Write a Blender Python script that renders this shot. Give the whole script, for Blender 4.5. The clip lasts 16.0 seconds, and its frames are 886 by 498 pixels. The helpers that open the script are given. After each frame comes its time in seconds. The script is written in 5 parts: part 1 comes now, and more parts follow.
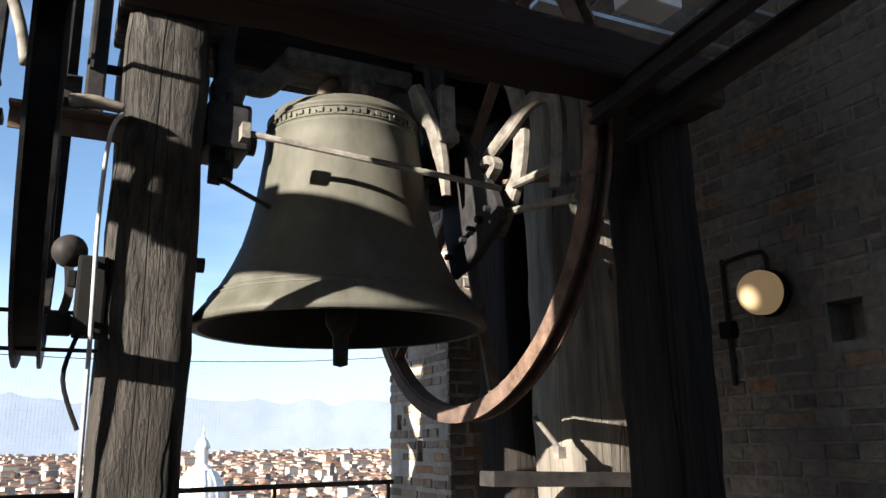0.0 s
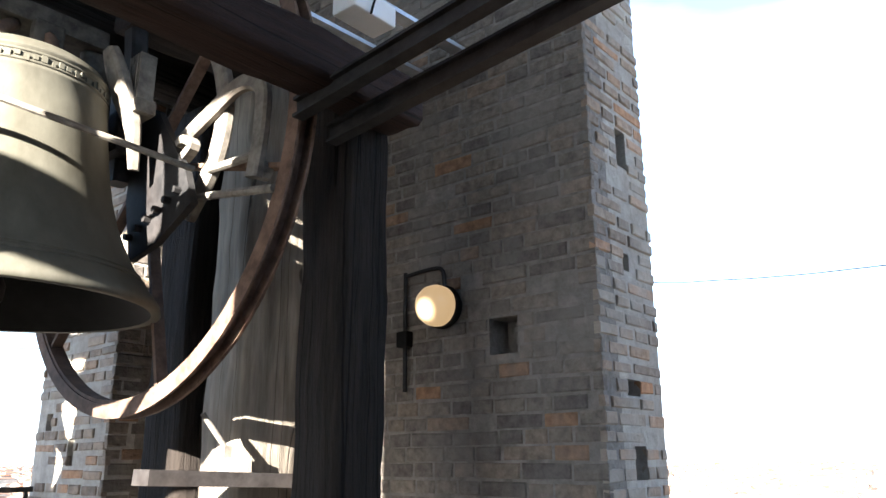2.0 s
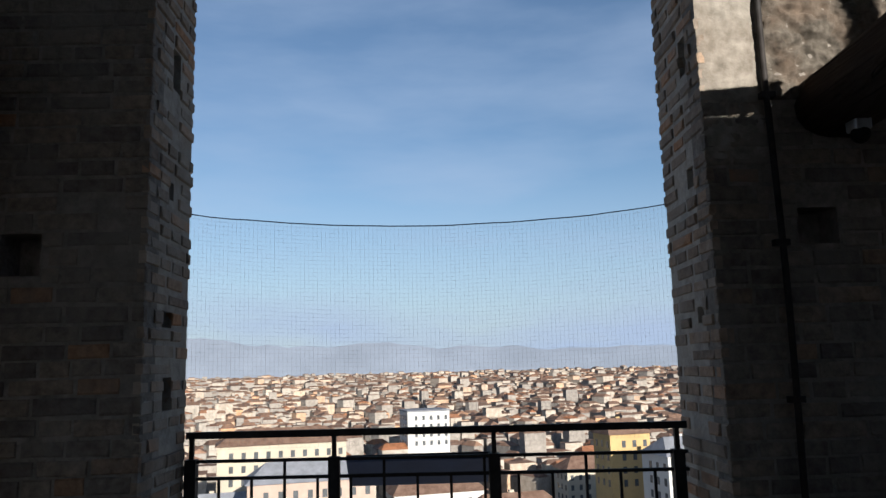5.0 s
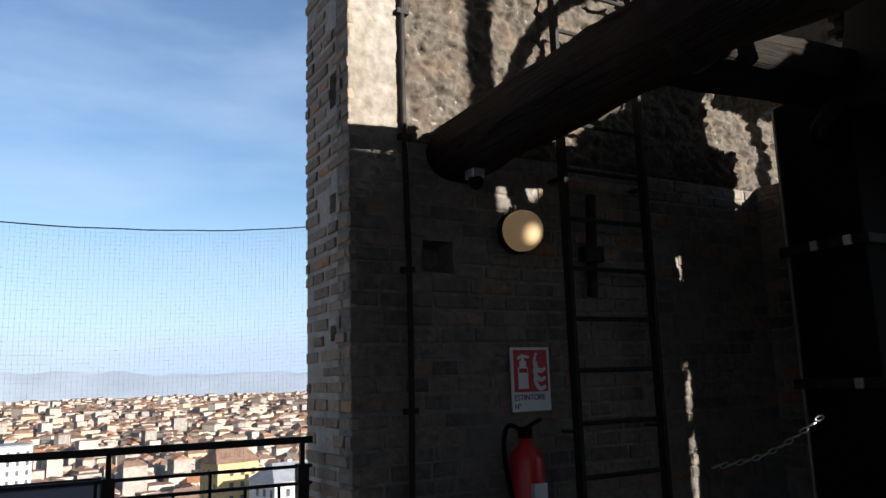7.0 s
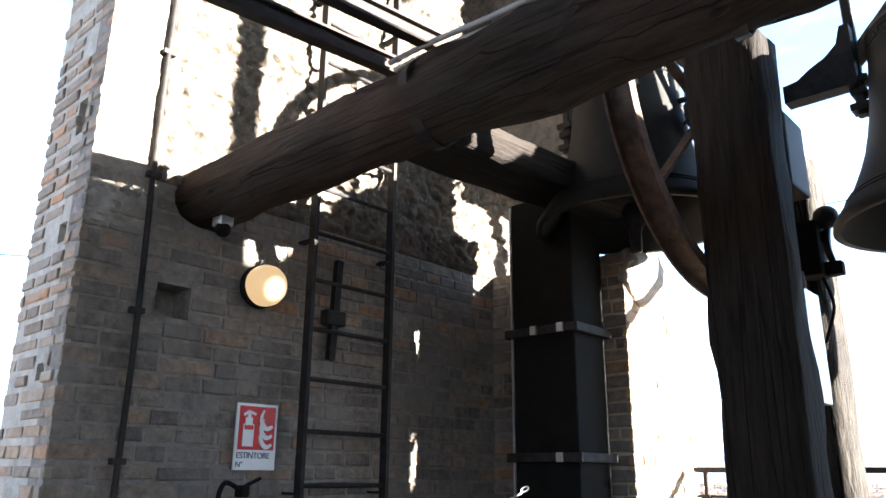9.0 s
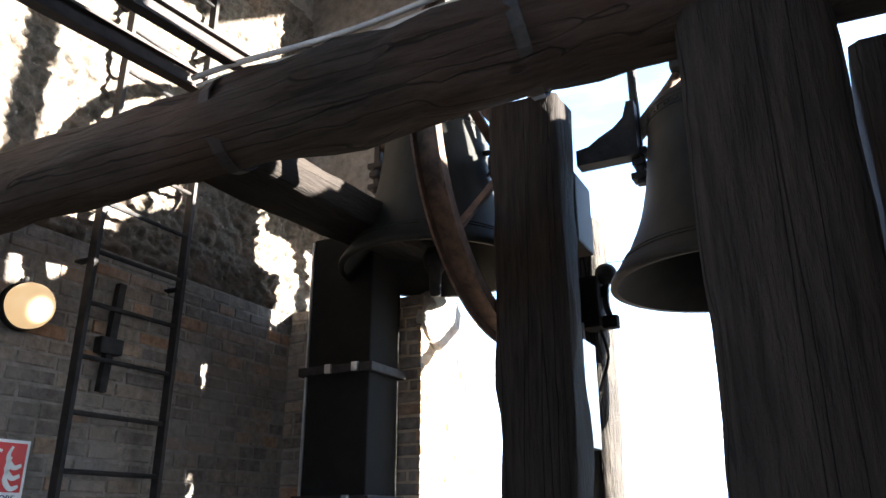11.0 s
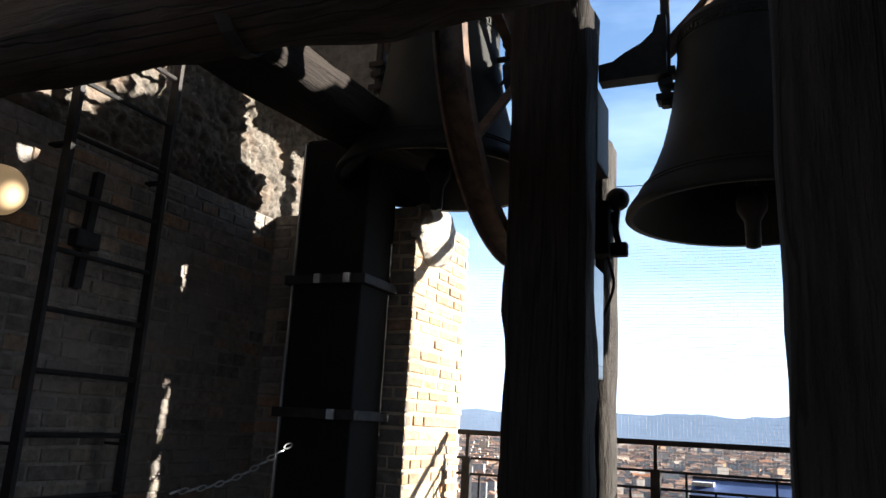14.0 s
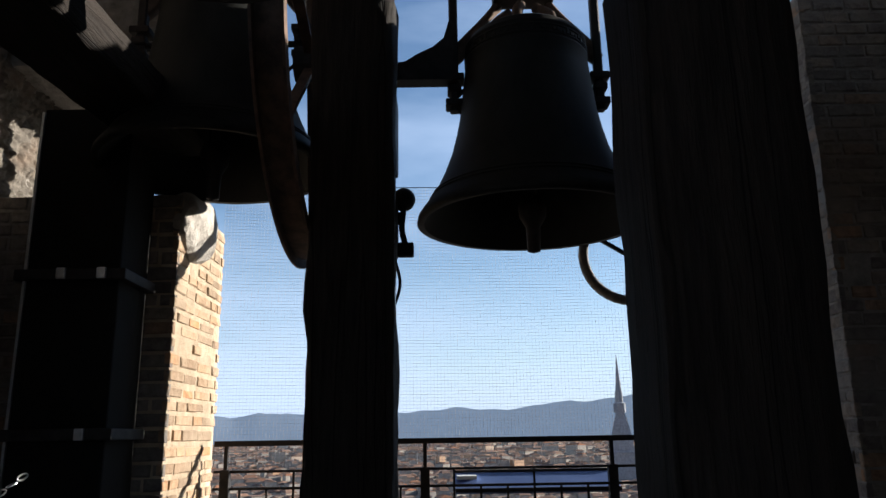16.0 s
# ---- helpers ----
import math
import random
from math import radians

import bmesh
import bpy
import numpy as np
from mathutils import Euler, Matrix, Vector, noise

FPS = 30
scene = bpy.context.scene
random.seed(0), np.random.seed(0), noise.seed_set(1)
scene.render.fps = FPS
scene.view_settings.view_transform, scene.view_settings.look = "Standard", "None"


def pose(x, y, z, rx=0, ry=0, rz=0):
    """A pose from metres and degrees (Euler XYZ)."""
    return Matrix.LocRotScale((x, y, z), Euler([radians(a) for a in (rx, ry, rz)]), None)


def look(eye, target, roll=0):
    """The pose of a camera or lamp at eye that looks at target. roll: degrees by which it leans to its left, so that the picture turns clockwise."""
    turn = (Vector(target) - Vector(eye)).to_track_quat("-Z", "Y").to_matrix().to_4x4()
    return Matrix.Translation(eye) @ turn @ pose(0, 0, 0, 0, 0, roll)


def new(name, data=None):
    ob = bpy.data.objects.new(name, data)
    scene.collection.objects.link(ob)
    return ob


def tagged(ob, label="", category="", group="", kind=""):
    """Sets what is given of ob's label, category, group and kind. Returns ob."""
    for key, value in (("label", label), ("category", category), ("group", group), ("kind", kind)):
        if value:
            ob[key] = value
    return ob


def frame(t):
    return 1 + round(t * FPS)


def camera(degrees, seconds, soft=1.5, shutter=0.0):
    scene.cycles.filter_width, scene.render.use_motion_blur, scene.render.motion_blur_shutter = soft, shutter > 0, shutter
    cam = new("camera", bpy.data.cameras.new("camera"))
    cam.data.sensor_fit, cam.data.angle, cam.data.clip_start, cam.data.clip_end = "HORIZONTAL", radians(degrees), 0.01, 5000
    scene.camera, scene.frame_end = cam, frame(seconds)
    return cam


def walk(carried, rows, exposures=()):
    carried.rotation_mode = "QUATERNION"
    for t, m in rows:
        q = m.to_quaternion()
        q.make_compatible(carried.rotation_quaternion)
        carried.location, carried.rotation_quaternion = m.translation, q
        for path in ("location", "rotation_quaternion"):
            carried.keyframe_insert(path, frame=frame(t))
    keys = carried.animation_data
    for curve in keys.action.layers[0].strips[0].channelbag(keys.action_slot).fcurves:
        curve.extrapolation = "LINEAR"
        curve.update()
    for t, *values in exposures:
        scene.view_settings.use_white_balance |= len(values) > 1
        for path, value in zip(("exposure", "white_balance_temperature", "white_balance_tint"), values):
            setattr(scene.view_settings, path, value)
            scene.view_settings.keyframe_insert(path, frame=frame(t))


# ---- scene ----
cam = camera(61.0, 16.0)
# seconds, x, y, z, yaw, pitch, roll
PATH = [
    (0.0, 0.750, 0.393, 1.521, -26.69, 14.36, 1.03),
    (0.5, 0.739, 0.468, 1.442, -34.84, 16.04, 1.35),
    (1.0, 0.766, 0.455, 1.451, -41.20, 15.84, 0.42),
    (1.5, 0.796, 0.430, 1.440, -46.48, 16.15, -0.35),
    (2.0, 0.815, 0.385, 1.442, -49.83, 15.42, 0.29),
    (2.5, 0.818, 0.375, 1.431, -54.91, 15.12, 0.26),
    (3.0, 0.797, 0.384, 1.450, -60.71, 14.49, 0.23),
    (3.5, 0.752, 0.490, 1.522, -70.27, 12.72, 0.50),
    (3.7, 0.733, 0.509, 1.550, -73.30, 11.85, 0.62),
    (5.8, 0.599, 0.958, 1.470, -100.16, 8.70, 1.02),
    (6.0, 0.609, 0.976, 1.471, -102.29, 8.81, 0.79),
    (6.5, 0.611, 0.906, 1.455, -112.54, 9.26, 2.24),
    (7.0, 0.619, 0.865, 1.455, -119.68, 10.01, 1.80),
    (7.5, 0.600, 0.843, 1.419, -125.22, 11.06, 1.47),
    (8.0, 0.571, 0.814, 1.429, -129.42, 11.66, 0.95),
    (8.5, 0.556, 0.811, 1.367, -133.80, 14.03, 0.38),
    (9.0, 0.503, 0.793, 1.293, -137.89, 16.68, -0.42),
    (9.5, 0.525, 0.853, 1.237, -142.56, 19.62, -1.25),
    (10.0, 0.496, 0.833, 1.232, -145.49, 21.08, -0.56),
    (10.2, 0.498, 0.822, 1.237, -147.00, 21.17, -0.34),
    (12.3, 0.438, 0.570, 1.351, -157.28, 17.17, -0.27),
    (12.5, 0.469, 0.575, 1.349, -156.79, 16.68, 0.14),
    (13.0, 0.547, 0.608, 1.372, -158.25, 15.80, -0.16),
    (13.5, 0.664, 0.647, 1.378, -157.57, 14.73, 0.00),
    (14.0, 0.771, 0.614, 1.353, -156.61, 13.30, -3.02),
    (14.5, 0.880, 0.504, 1.371, -159.20, 14.11, -1.59),
    (15.0, 1.014, 0.455, 1.392, -165.68, 13.73, -1.62),
    (15.5, 1.198, 0.501, 1.372, -172.06, 14.53, 0.37),
    (16.0, 1.298, 0.573, 1.361, -180.16, 13.87, 0.88),
]
EXPO = [(0.0, 2.0), (0.5, 2.65), (1.0, 3.4), (1.5, 4.1), (2.0, 3.7), (2.5, 2.8), (3.0, 2.15), (3.5, 1.35), (5.8, 0.8), (7.0, 1.35), (7.5, 1.88), (8.0, 2.65), (8.5, 3.5), (9.0, 4.15), (10.2, 4.35), (12.3, 3.7), (13.0, 3.2), (13.5, 2.6), (14.0, 2.45), (15.0, 2.2), (16.0, 1.5)]
walk(cam, [(t, pose(x, y, z, 90 + p, r, a)) for t, x, y, z, a, p, r in PATH], EXPO)

# ---- light: clear winter sky and a low sun from the west-south-west ----
SUN = Vector((1.0, 0.36, -0.28)).normalized()
elev = math.asin(-SUN.z)
azim = math.atan2(-SUN.x, -SUN.y)  # from +y towards +x
world = bpy.data.worlds.new("sky")
scene.world = world
world.use_nodes = True
wn, wl = world.node_tree.nodes, world.node_tree.links
bgn = wn["Background"]
sky = wn.new("ShaderNodeTexSky")
sky.sky_type, sky.sun_disc, sky.sun_elevation, sky.sun_rotation = "NISHITA", False, elev, azim
sky.altitude, sky.air_density, sky.dust_density = 250, 1.0, 0.6
wtc, wmap, wno, wra, wmx = (wn.new("ShaderNode" + k) for k in ("TexCoord", "Mapping", "TexNoise", "ValToRGB", "Mix"))
wmap.inputs["Scale"].default_value = (1.2, 1.2, 5.0)
wno.inputs["Scale"].default_value, wno.inputs["Detail"].default_value = 2.2, 6
wra.color_ramp.elements[0].position, wra.color_ramp.elements[1].position = 0.42, 0.78
wmx.data_type = "RGBA"
wmx.inputs[7].default_value = (5.1, 5.6, 6.5, 1)
wl.new(wtc.outputs["Generated"], wmap.inputs["Vector"])
wl.new(wmap.outputs["Vector"], wno.inputs["Vector"])
wl.new(wno.outputs["Fac"], wra.inputs["Fac"])
wsc = wn.new("ShaderNodeMath")
wsc.operation = "MULTIPLY"
wsc.inputs[1].default_value = 0.5
wl.new(wra.outputs["Color"], wsc.inputs[0])
# haze that thickens towards the horizon
wsep, whz, wad = wn.new("ShaderNodeSeparateXYZ"), wn.new("ShaderNodeMapRange"), wn.new("ShaderNodeMath")
wl.new(wtc.outputs["Generated"], wsep.inputs[0])
wl.new(wsep.outputs["Z"], whz.inputs["Value"])
whz.inputs["From Min"].default_value, whz.inputs["From Max"].default_value = 0.0, 0.24
whz.inputs["To Min"].default_value, whz.inputs["To Max"].default_value = 0.8, 0.0
wad.operation, wad.use_clamp = "ADD", True
wl.new(wsc.outputs[0], wad.inputs[0])
wl.new(whz.outputs["Result"], wad.inputs[1])
wl.new(wad.outputs[0], wmx.inputs[0])
wl.new(sky.outputs["Color"], wmx.inputs[6])
wtint = wn.new("ShaderNodeMix")
wtint.data_type, wtint.blend_type = "RGBA", "MULTIPLY"
wtint.inputs[0].default_value, wtint.inputs[7].default_value = 1.0, (0.84, 0.97, 1.14, 1)
wl.new(wmx.outputs[2], wtint.inputs[6])
wl.new(wtint.outputs[2], bgn.inputs["Color"])
bgn.inputs["Strength"].default_value = 0.06
sun = new("sun", bpy.data.lights.new("sun", "SUN"))
sun.data.energy, sun.data.angle, sun.data.color = 5.0, radians(0.5), (1.0, 0.94, 0.85)
sun.matrix_world = look((-20, -10, 15), Vector((-20, -10, 15)) + SUN)


# ---- materials ----
def make(name, c1, c2, rough=0.7, metal=0.0, scale=8.0, stretch=(1, 1, 1), bump=0.3, dist=0.01, stain=None, amount=0.4, space="Object", rnd="", big=1.3, checks=0.0):
    m = bpy.data.materials.new(name)
    m.use_nodes = True
    nt = m.node_tree
    n, l = nt.nodes, nt.links
    b = n["Principled BSDF"]
    b.inputs["Metallic"].default_value = metal
    b.inputs["Specular IOR Level"].default_value = 0.5 if rough < 0.5 else 0.15
    if space == "Object":
        src = n.new("ShaderNodeTexCoord").outputs["Object"]
    else:
        src = n.new("ShaderNodeNewGeometry").outputs["Position"]
    mp = n.new("ShaderNodeMapping")
    mp.inputs["Scale"].default_value = stretch
    l.new(src, mp.inputs["Vector"])
    fine, coarse = n.new("ShaderNodeTexNoise"), n.new("ShaderNodeTexNoise")
    fine.inputs["Scale"].default_value, fine.inputs["Detail"].default_value, fine.inputs["Roughness"].default_value = scale, 8, 0.65
    coarse.inputs["Scale"].default_value, coarse.inputs["Detail"].default_value = big, 4
    l.new(mp.outputs["Vector"], fine.inputs["Vector"])
    l.new(src, coarse.inputs["Vector"])
    ra = n.new("ShaderNodeValToRGB")
    ra.color_ramp.elements[0].position, ra.color_ramp.elements[1].position = 0.33, 0.67
    ra.color_ramp.elements[0].color, ra.color_ramp.elements[1].color = (*c1, 1), (*c2, 1)
    l.new(fine.outputs["Fac"], ra.inputs["Fac"])
    out = ra.outputs["Color"]
    if rnd:
        k = n.new("ShaderNodeObjectInfo").outputs["Random"] if rnd == "object" else n.new("ShaderNodeNewGeometry").outputs["Random Per Island"]
        hr = n.new("ShaderNodeValToRGB")
        el = hr.color_ramp.elements
        el[0].color, el[1].color = (0.66, 0.66, 0.68, 1), (1.35, 1.32, 1.26, 1)
        for pos, col in ((0.35, (0.85, 0.84, 0.84)), (0.6, (1.08, 1.06, 1.03)), (0.86, (1.12, 1.03, 0.95)), (0.96, (1.4, 0.92, 0.62))):
            el.new(pos).color = (*col, 1)
        l.new(k, hr.inputs["Fac"])
        mu = n.new("ShaderNodeMix")
        mu.data_type, mu.blend_type = "RGBA", "MULTIPLY"
        mu.inputs[0].default_value = 1.0
        l.new(out, mu.inputs[6])
        l.new(hr.outputs["Color"], mu.inputs[7])
        out = mu.outputs[2]
    if stain:
        sr = n.new("ShaderNodeValToRGB")
        sr.color_ramp.elements[0].position, sr.color_ramp.elements[1].position = 0.45, 0.7
        l.new(coarse.outputs["Fac"], sr.inputs["Fac"])
        ms = n.new("ShaderNodeMath")
        ms.operation = "MULTIPLY"
        ms.inputs[1].default_value = amount
        l.new(sr.outputs["Color"], ms.inputs[0])
        mx = n.new("ShaderNodeMix")
        mx.data_type = "RGBA"
        l.new(ms.outputs[0], mx.inputs[0])
        l.new(out, mx.inputs[6])
        mx.inputs[7].default_value = (*stain, 1)
        out = mx.outputs[2]
    height = fine.outputs["Fac"]
    if checks:
        # long drying checks that run with the grain
        cm = n.new("ShaderNodeMapping")
        cm.inputs["Scale"].default_value = tuple(0.13 if q < 2 else 9.0 for q in stretch)
        cm.inputs["Location"].default_value = (3.1, 7.7, 1.3)
        l.new(src, cm.inputs["Vector"])
        cn = n.new("ShaderNodeTexNoise")
        cn.inputs["Scale"].default_value, cn.inputs["Detail"].default_value = 0.9, 1
        l.new(cm.outputs["Vector"], cn.inputs["Vector"])
        cr = n.new("ShaderNodeValToRGB")
        ce = cr.color_ramp.elements
        ce[0].position, ce[0].color = 0.492, (1, 1, 1, 1)
        ce[1].position, ce[1].color = 0.508, (1, 1, 1, 1)
        ce.new(0.497).color = (1 - checks, 1 - checks, 1 - checks, 1)
        ce.new(0.503).color = (1 - checks, 1 - checks, 1 - checks, 1)
        l.new(cn.outputs["Fac"], cr.inputs["Fac"])
        mc = n.new("ShaderNodeMix")
        mc.data_type, mc.blend_type = "RGBA", "MULTIPLY"
        mc.inputs[0].default_value = 1.0
        l.new(out, mc.inputs[6])
        l.new(cr.outputs["Color"], mc.inputs[7])
        out = mc.outputs[2]
        hm = n.new("ShaderNodeMath")
        hm.operation = "MULTIPLY"
        l.new(fine.outputs["Fac"], hm.inputs[0])
        l.new(cr.outputs["Color"], hm.inputs[1])
        height = hm.outputs[0]
    l.new(out, b.inputs["Base Color"])
    rr = n.new("ShaderNodeMapRange")
    rr.inputs["To Min"].default_value, rr.inputs["To Max"].default_value = max(rough - 0.15, 0.05), min(rough + 0.15, 1)
    l.new(fine.outputs["Fac"], rr.inputs["Value"])
    l.new(rr.outputs["Result"], b.inputs["Roughness"])
    bp = n.new("ShaderNodeBump")
    bp.inputs["Strength"].default_value, bp.inputs["Distance"].default_value = bump, dist
    l.new(height, bp.inputs["Height"])
    l.new(bp.outputs["Normal"], b.inputs["Normal"])
    return m


def glow(name, col, strength):
    m = bpy.data.materials.new(name)
    m.use_nodes = True
    b = m.node_tree.nodes["Principled BSDF"]
    b.inputs["Base Color"].default_value = (*col, 1)
    b.inputs["Emission Color"].default_value = (*col, 1)
    b.inputs["Emission Strength"].default_value = strength
    b.inputs["Roughness"].default_value = 0.35
    return m


M = {}
M["timber"] = make("timber", (0.007, 0.0056, 0.005), (0.032, 0.026, 0.022), 0.85, 0, 3.0, (0.9, 11, 11), 1.0, 0.03, (0.022, 0.017, 0.014), 0.5, checks=0.65)
M["weathered"] = make("weathered_timber", (0.015, 0.0135, 0.012), (0.08, 0.071, 0.062), 0.85, 0, 4.5, (1.3, 6, 6), 1.0, 0.04, (0.045, 0.038, 0.033), 0.6, big=2.2, checks=0.8)
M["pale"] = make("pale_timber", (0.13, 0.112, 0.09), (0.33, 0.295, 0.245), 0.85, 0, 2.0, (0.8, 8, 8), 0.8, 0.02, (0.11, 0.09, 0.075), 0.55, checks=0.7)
M["log"] = make("old_log", (0.012, 0.0095, 0.008), (0.052, 0.042, 0.036), 0.85, 0, 3.0, (1.0, 10, 10), 1.0, 0.04, (0.062, 0.027, 0.015), 0.4, checks=0.6)
M["redwood"] = make("red_stained_timber", (0.013, 0.007, 0.006), (0.038, 0.021, 0.016), 0.8, 0, 3.0, (1.2, 22, 22), 0.7, 0.015, (0.03, 0.02, 0.018), 0.5, checks=0.7)
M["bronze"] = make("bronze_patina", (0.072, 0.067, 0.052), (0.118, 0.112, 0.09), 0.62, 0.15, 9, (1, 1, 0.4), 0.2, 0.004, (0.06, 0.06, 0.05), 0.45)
# dark copy of the bronze, with the shade on the other bells put in
M["shadebronze"] = make("shaded_bronze", (0.009, 0.009, 0.0085), (0.024, 0.023, 0.021), 0.65, 0.15, 9, (1, 1, 0.5), 0.25, 0.004, (0.02, 0.024, 0.021), 0.5)
# near-black bronze that paints in the shade inside the bell mouths
M["mouthshade"] = make("shaded_mouth_bronze", (0.008, 0.008, 0.0075), (0.016, 0.016, 0.015), 0.8, 0.0, 9, (1, 1, 1), 0.2, 0.004)
M["iron"] = make("painted_iron", (0.014, 0.014, 0.015), (0.042, 0.04, 0.04), 0.65, 0.25, 14, (1, 1, 1), 0.25, 0.003, (0.07, 0.04, 0.025), 0.25)
M["castiron"] = make("dusty_cast_iron", (0.1, 0.09, 0.077), (0.27, 0.243, 0.208), 0.75, 0.15, 16, (1, 1, 1), 0.4, 0.005, (0.11, 0.08, 0.06), 0.6)
M["dustyiron"] = make("dark_dusty_iron", (0.03, 0.028, 0.025), (0.1, 0.092, 0.08), 0.75, 0.15, 16, (1, 1, 1), 0.4, 0.005, (0.05, 0.04, 0.032), 0.5)
M["rust"] = make("rusty_iron", (0.07, 0.042, 0.03), (0.2, 0.13, 0.095), 0.8, 0.15, 14, (1, 1, 1), 0.4, 0.004, (0.07, 0.062, 0.058), 0.65)
M["crown"] = make("brown_iron", (0.05, 0.035, 0.028), (0.15, 0.1, 0.075), 0.75, 0.2, 14, (1, 1, 1), 0.4, 0.004)
M["steel"] = make("galvanised_steel", (0.4, 0.42, 0.44), (0.6, 0.62, 0.64), 0.4, 0.8, 12, (1, 1, 1), 0.1, 0.002)
M["brick"] = make("old_brick", (0.125, 0.108, 0.094), (0.26, 0.228, 0.196), 0.92, 0, 20, (1, 1, 1), 1.0, 0.02, (0.215, 0.196, 0.176), 0.9, "Position", "object", 2.2)
M["brickwork"] = make("old_brickwork", (0.125, 0.108, 0.094), (0.26, 0.228, 0.196), 0.92, 0, 20, (1, 1, 1), 1.0, 0.02, (0.215, 0.196, 0.176), 0.9, "Position", "island", 2.2)
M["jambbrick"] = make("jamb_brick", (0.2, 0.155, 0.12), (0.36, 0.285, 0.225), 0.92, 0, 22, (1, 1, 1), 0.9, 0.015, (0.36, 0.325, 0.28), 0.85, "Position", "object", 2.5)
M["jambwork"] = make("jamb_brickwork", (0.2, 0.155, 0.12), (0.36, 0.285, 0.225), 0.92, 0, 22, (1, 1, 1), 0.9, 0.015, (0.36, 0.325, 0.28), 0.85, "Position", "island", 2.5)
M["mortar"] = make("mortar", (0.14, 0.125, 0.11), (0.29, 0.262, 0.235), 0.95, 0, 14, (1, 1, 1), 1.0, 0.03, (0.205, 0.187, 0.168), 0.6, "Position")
# south jamb copies of the jamb materials, with the sun's orange glow in the colour
M["sunlitbrick"] = make("sunlit_jamb_brick", (0.24, 0.165, 0.105), (0.4, 0.29, 0.2), 0.92, 0, 22, (1, 1, 1), 0.9, 0.015, (0.38, 0.3, 0.215), 0.85, "Position", "object", 2.5)
M["sunlitwork"] = make("sunlit_jamb_brickwork", (0.24, 0.165, 0.105), (0.4, 0.29, 0.2), 0.92, 0, 22, (1, 1, 1), 0.9, 0.015, (0.38, 0.3, 0.215), 0.85, "Position", "island", 2.5)
M["sunlitmortar"] = make("sunlit_jamb_mortar", (0.3, 0.235, 0.165), (0.46, 0.375, 0.275), 0.95, 0, 14, (1, 1, 1), 1.0, 0.02, (0.3, 0.22, 0.15), 0.5, "Position")
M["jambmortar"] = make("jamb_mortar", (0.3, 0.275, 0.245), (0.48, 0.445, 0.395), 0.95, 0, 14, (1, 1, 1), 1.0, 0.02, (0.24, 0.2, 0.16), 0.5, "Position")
M["rubble"] = make("rubble_wall", (0.05, 0.043, 0.036), (0.155, 0.136, 0.114), 0.95, 0, 18, (1, 1, 1), 1.0, 0.02, (0.15, 0.1, 0.07), 0.55, "Position", "", 5.0)
M["whitewash"] = make("worn_whitewash", (0.16, 0.145, 0.125), (0.33, 0.305, 0.27), 0.95, 0, 14, (1, 1, 1), 0.8, 0.015, (0.18, 0.135, 0.1), 0.6, "Position")
M["stone"] = make("rubble_stone", (0.22, 0.2, 0.18), (0.4, 0.37, 0.33), 0.95, 0, 12, (1, 1, 1), 1.0, 0.03, (0.3, 0.24, 0.19), 0.5)
M["boards"] = make("floor_boards", (0.03, 0.025, 0.02), (0.075, 0.062, 0.052), 0.85, 0, 3, (1, 14, 14), 0.6, 0.01, (0.1, 0.09, 0.08), 0.4, "Position")
M["plaster"] = make("white_enamel", (0.72, 0.72, 0.72), (0.8, 0.8, 0.8), 0.4, 0, 6, (1, 1, 1), 0.05, 0.001)
M["red"] = make("red_paint", (0.5, 0.02, 0.025), (0.6, 0.03, 0.03), 0.35, 0, 6, (1, 1, 1), 0.03, 0.001)
M["navy"] = make("dark_blue_letter", (0.03, 0.04, 0.1), (0.04, 0.05, 0.12), 0.5, 0, 6, (1, 1, 1), 0.02, 0.001)
M["blue"] = make("blue_panel", (0.07, 0.115, 0.27), (0.11, 0.17, 0.36), 0.45, 0, 6, (1, 1, 1), 0.05, 0.001)
M["cable"] = make("pale_cable", (0.26, 0.26, 0.26), (0.4, 0.4, 0.4), 0.5, 0, 8, (1, 1, 1), 0.05, 0.001)
M["black"] = make("black_paint", (0.004, 0.004, 0.004), (0.011, 0.0105, 0.01), 0.85, 0, 8, (1, 1, 1), 0.15, 0.002, (0.014, 0.012, 0.01), 0.4)
M["net"] = make("net_twine", (0.12, 0.125, 0.14), (0.2, 0.205, 0.22), 0.6, 0, 8, (1, 1, 1), 0.05, 0.001)
M["globe"] = glow("lamp_glass", (1.0, 0.67, 0.35), 0.22)
M["globe"].node_tree.nodes["Principled BSDF"].inputs["Base Color"].default_value = (0.22, 0.18, 0.12, 1)
gn, gl = M["globe"].node_tree.nodes, M["globe"].node_tree.links
gtc, gds, gmr = gn.new("ShaderNodeTexCoord"), gn.new("ShaderNodeVectorMath"), gn.new("ShaderNodeMapRange")
gds.operation = "DISTANCE"
gds.inputs[1].default_value = (0.0, -0.03, 0.11)
gl.new(gtc.outputs["Object"], gds.inputs[0])
gl.new(gds.outputs["Value"], gmr.inputs["Value"])
gmr.interpolation_type = "SMOOTHSTEP"
gmr.inputs["From Min"].default_value, gmr.inputs["From Max"].default_value = 0.004, 0.07
gmr.inputs["To Min"].default_value, gmr.inputs["To Max"].default_value = 0.6, 0.045
gl.new(gmr.outputs["Result"], gn["Principled BSDF"].inputs["Emission Strength"])
M["city"] = make("city_facades", (0.25, 0.225, 0.195), (0.42, 0.385, 0.345), 0.9, 0, 0.4, (1, 1, 1), 0.0, 0.01, None, 0, "Position", "island", 0.02)
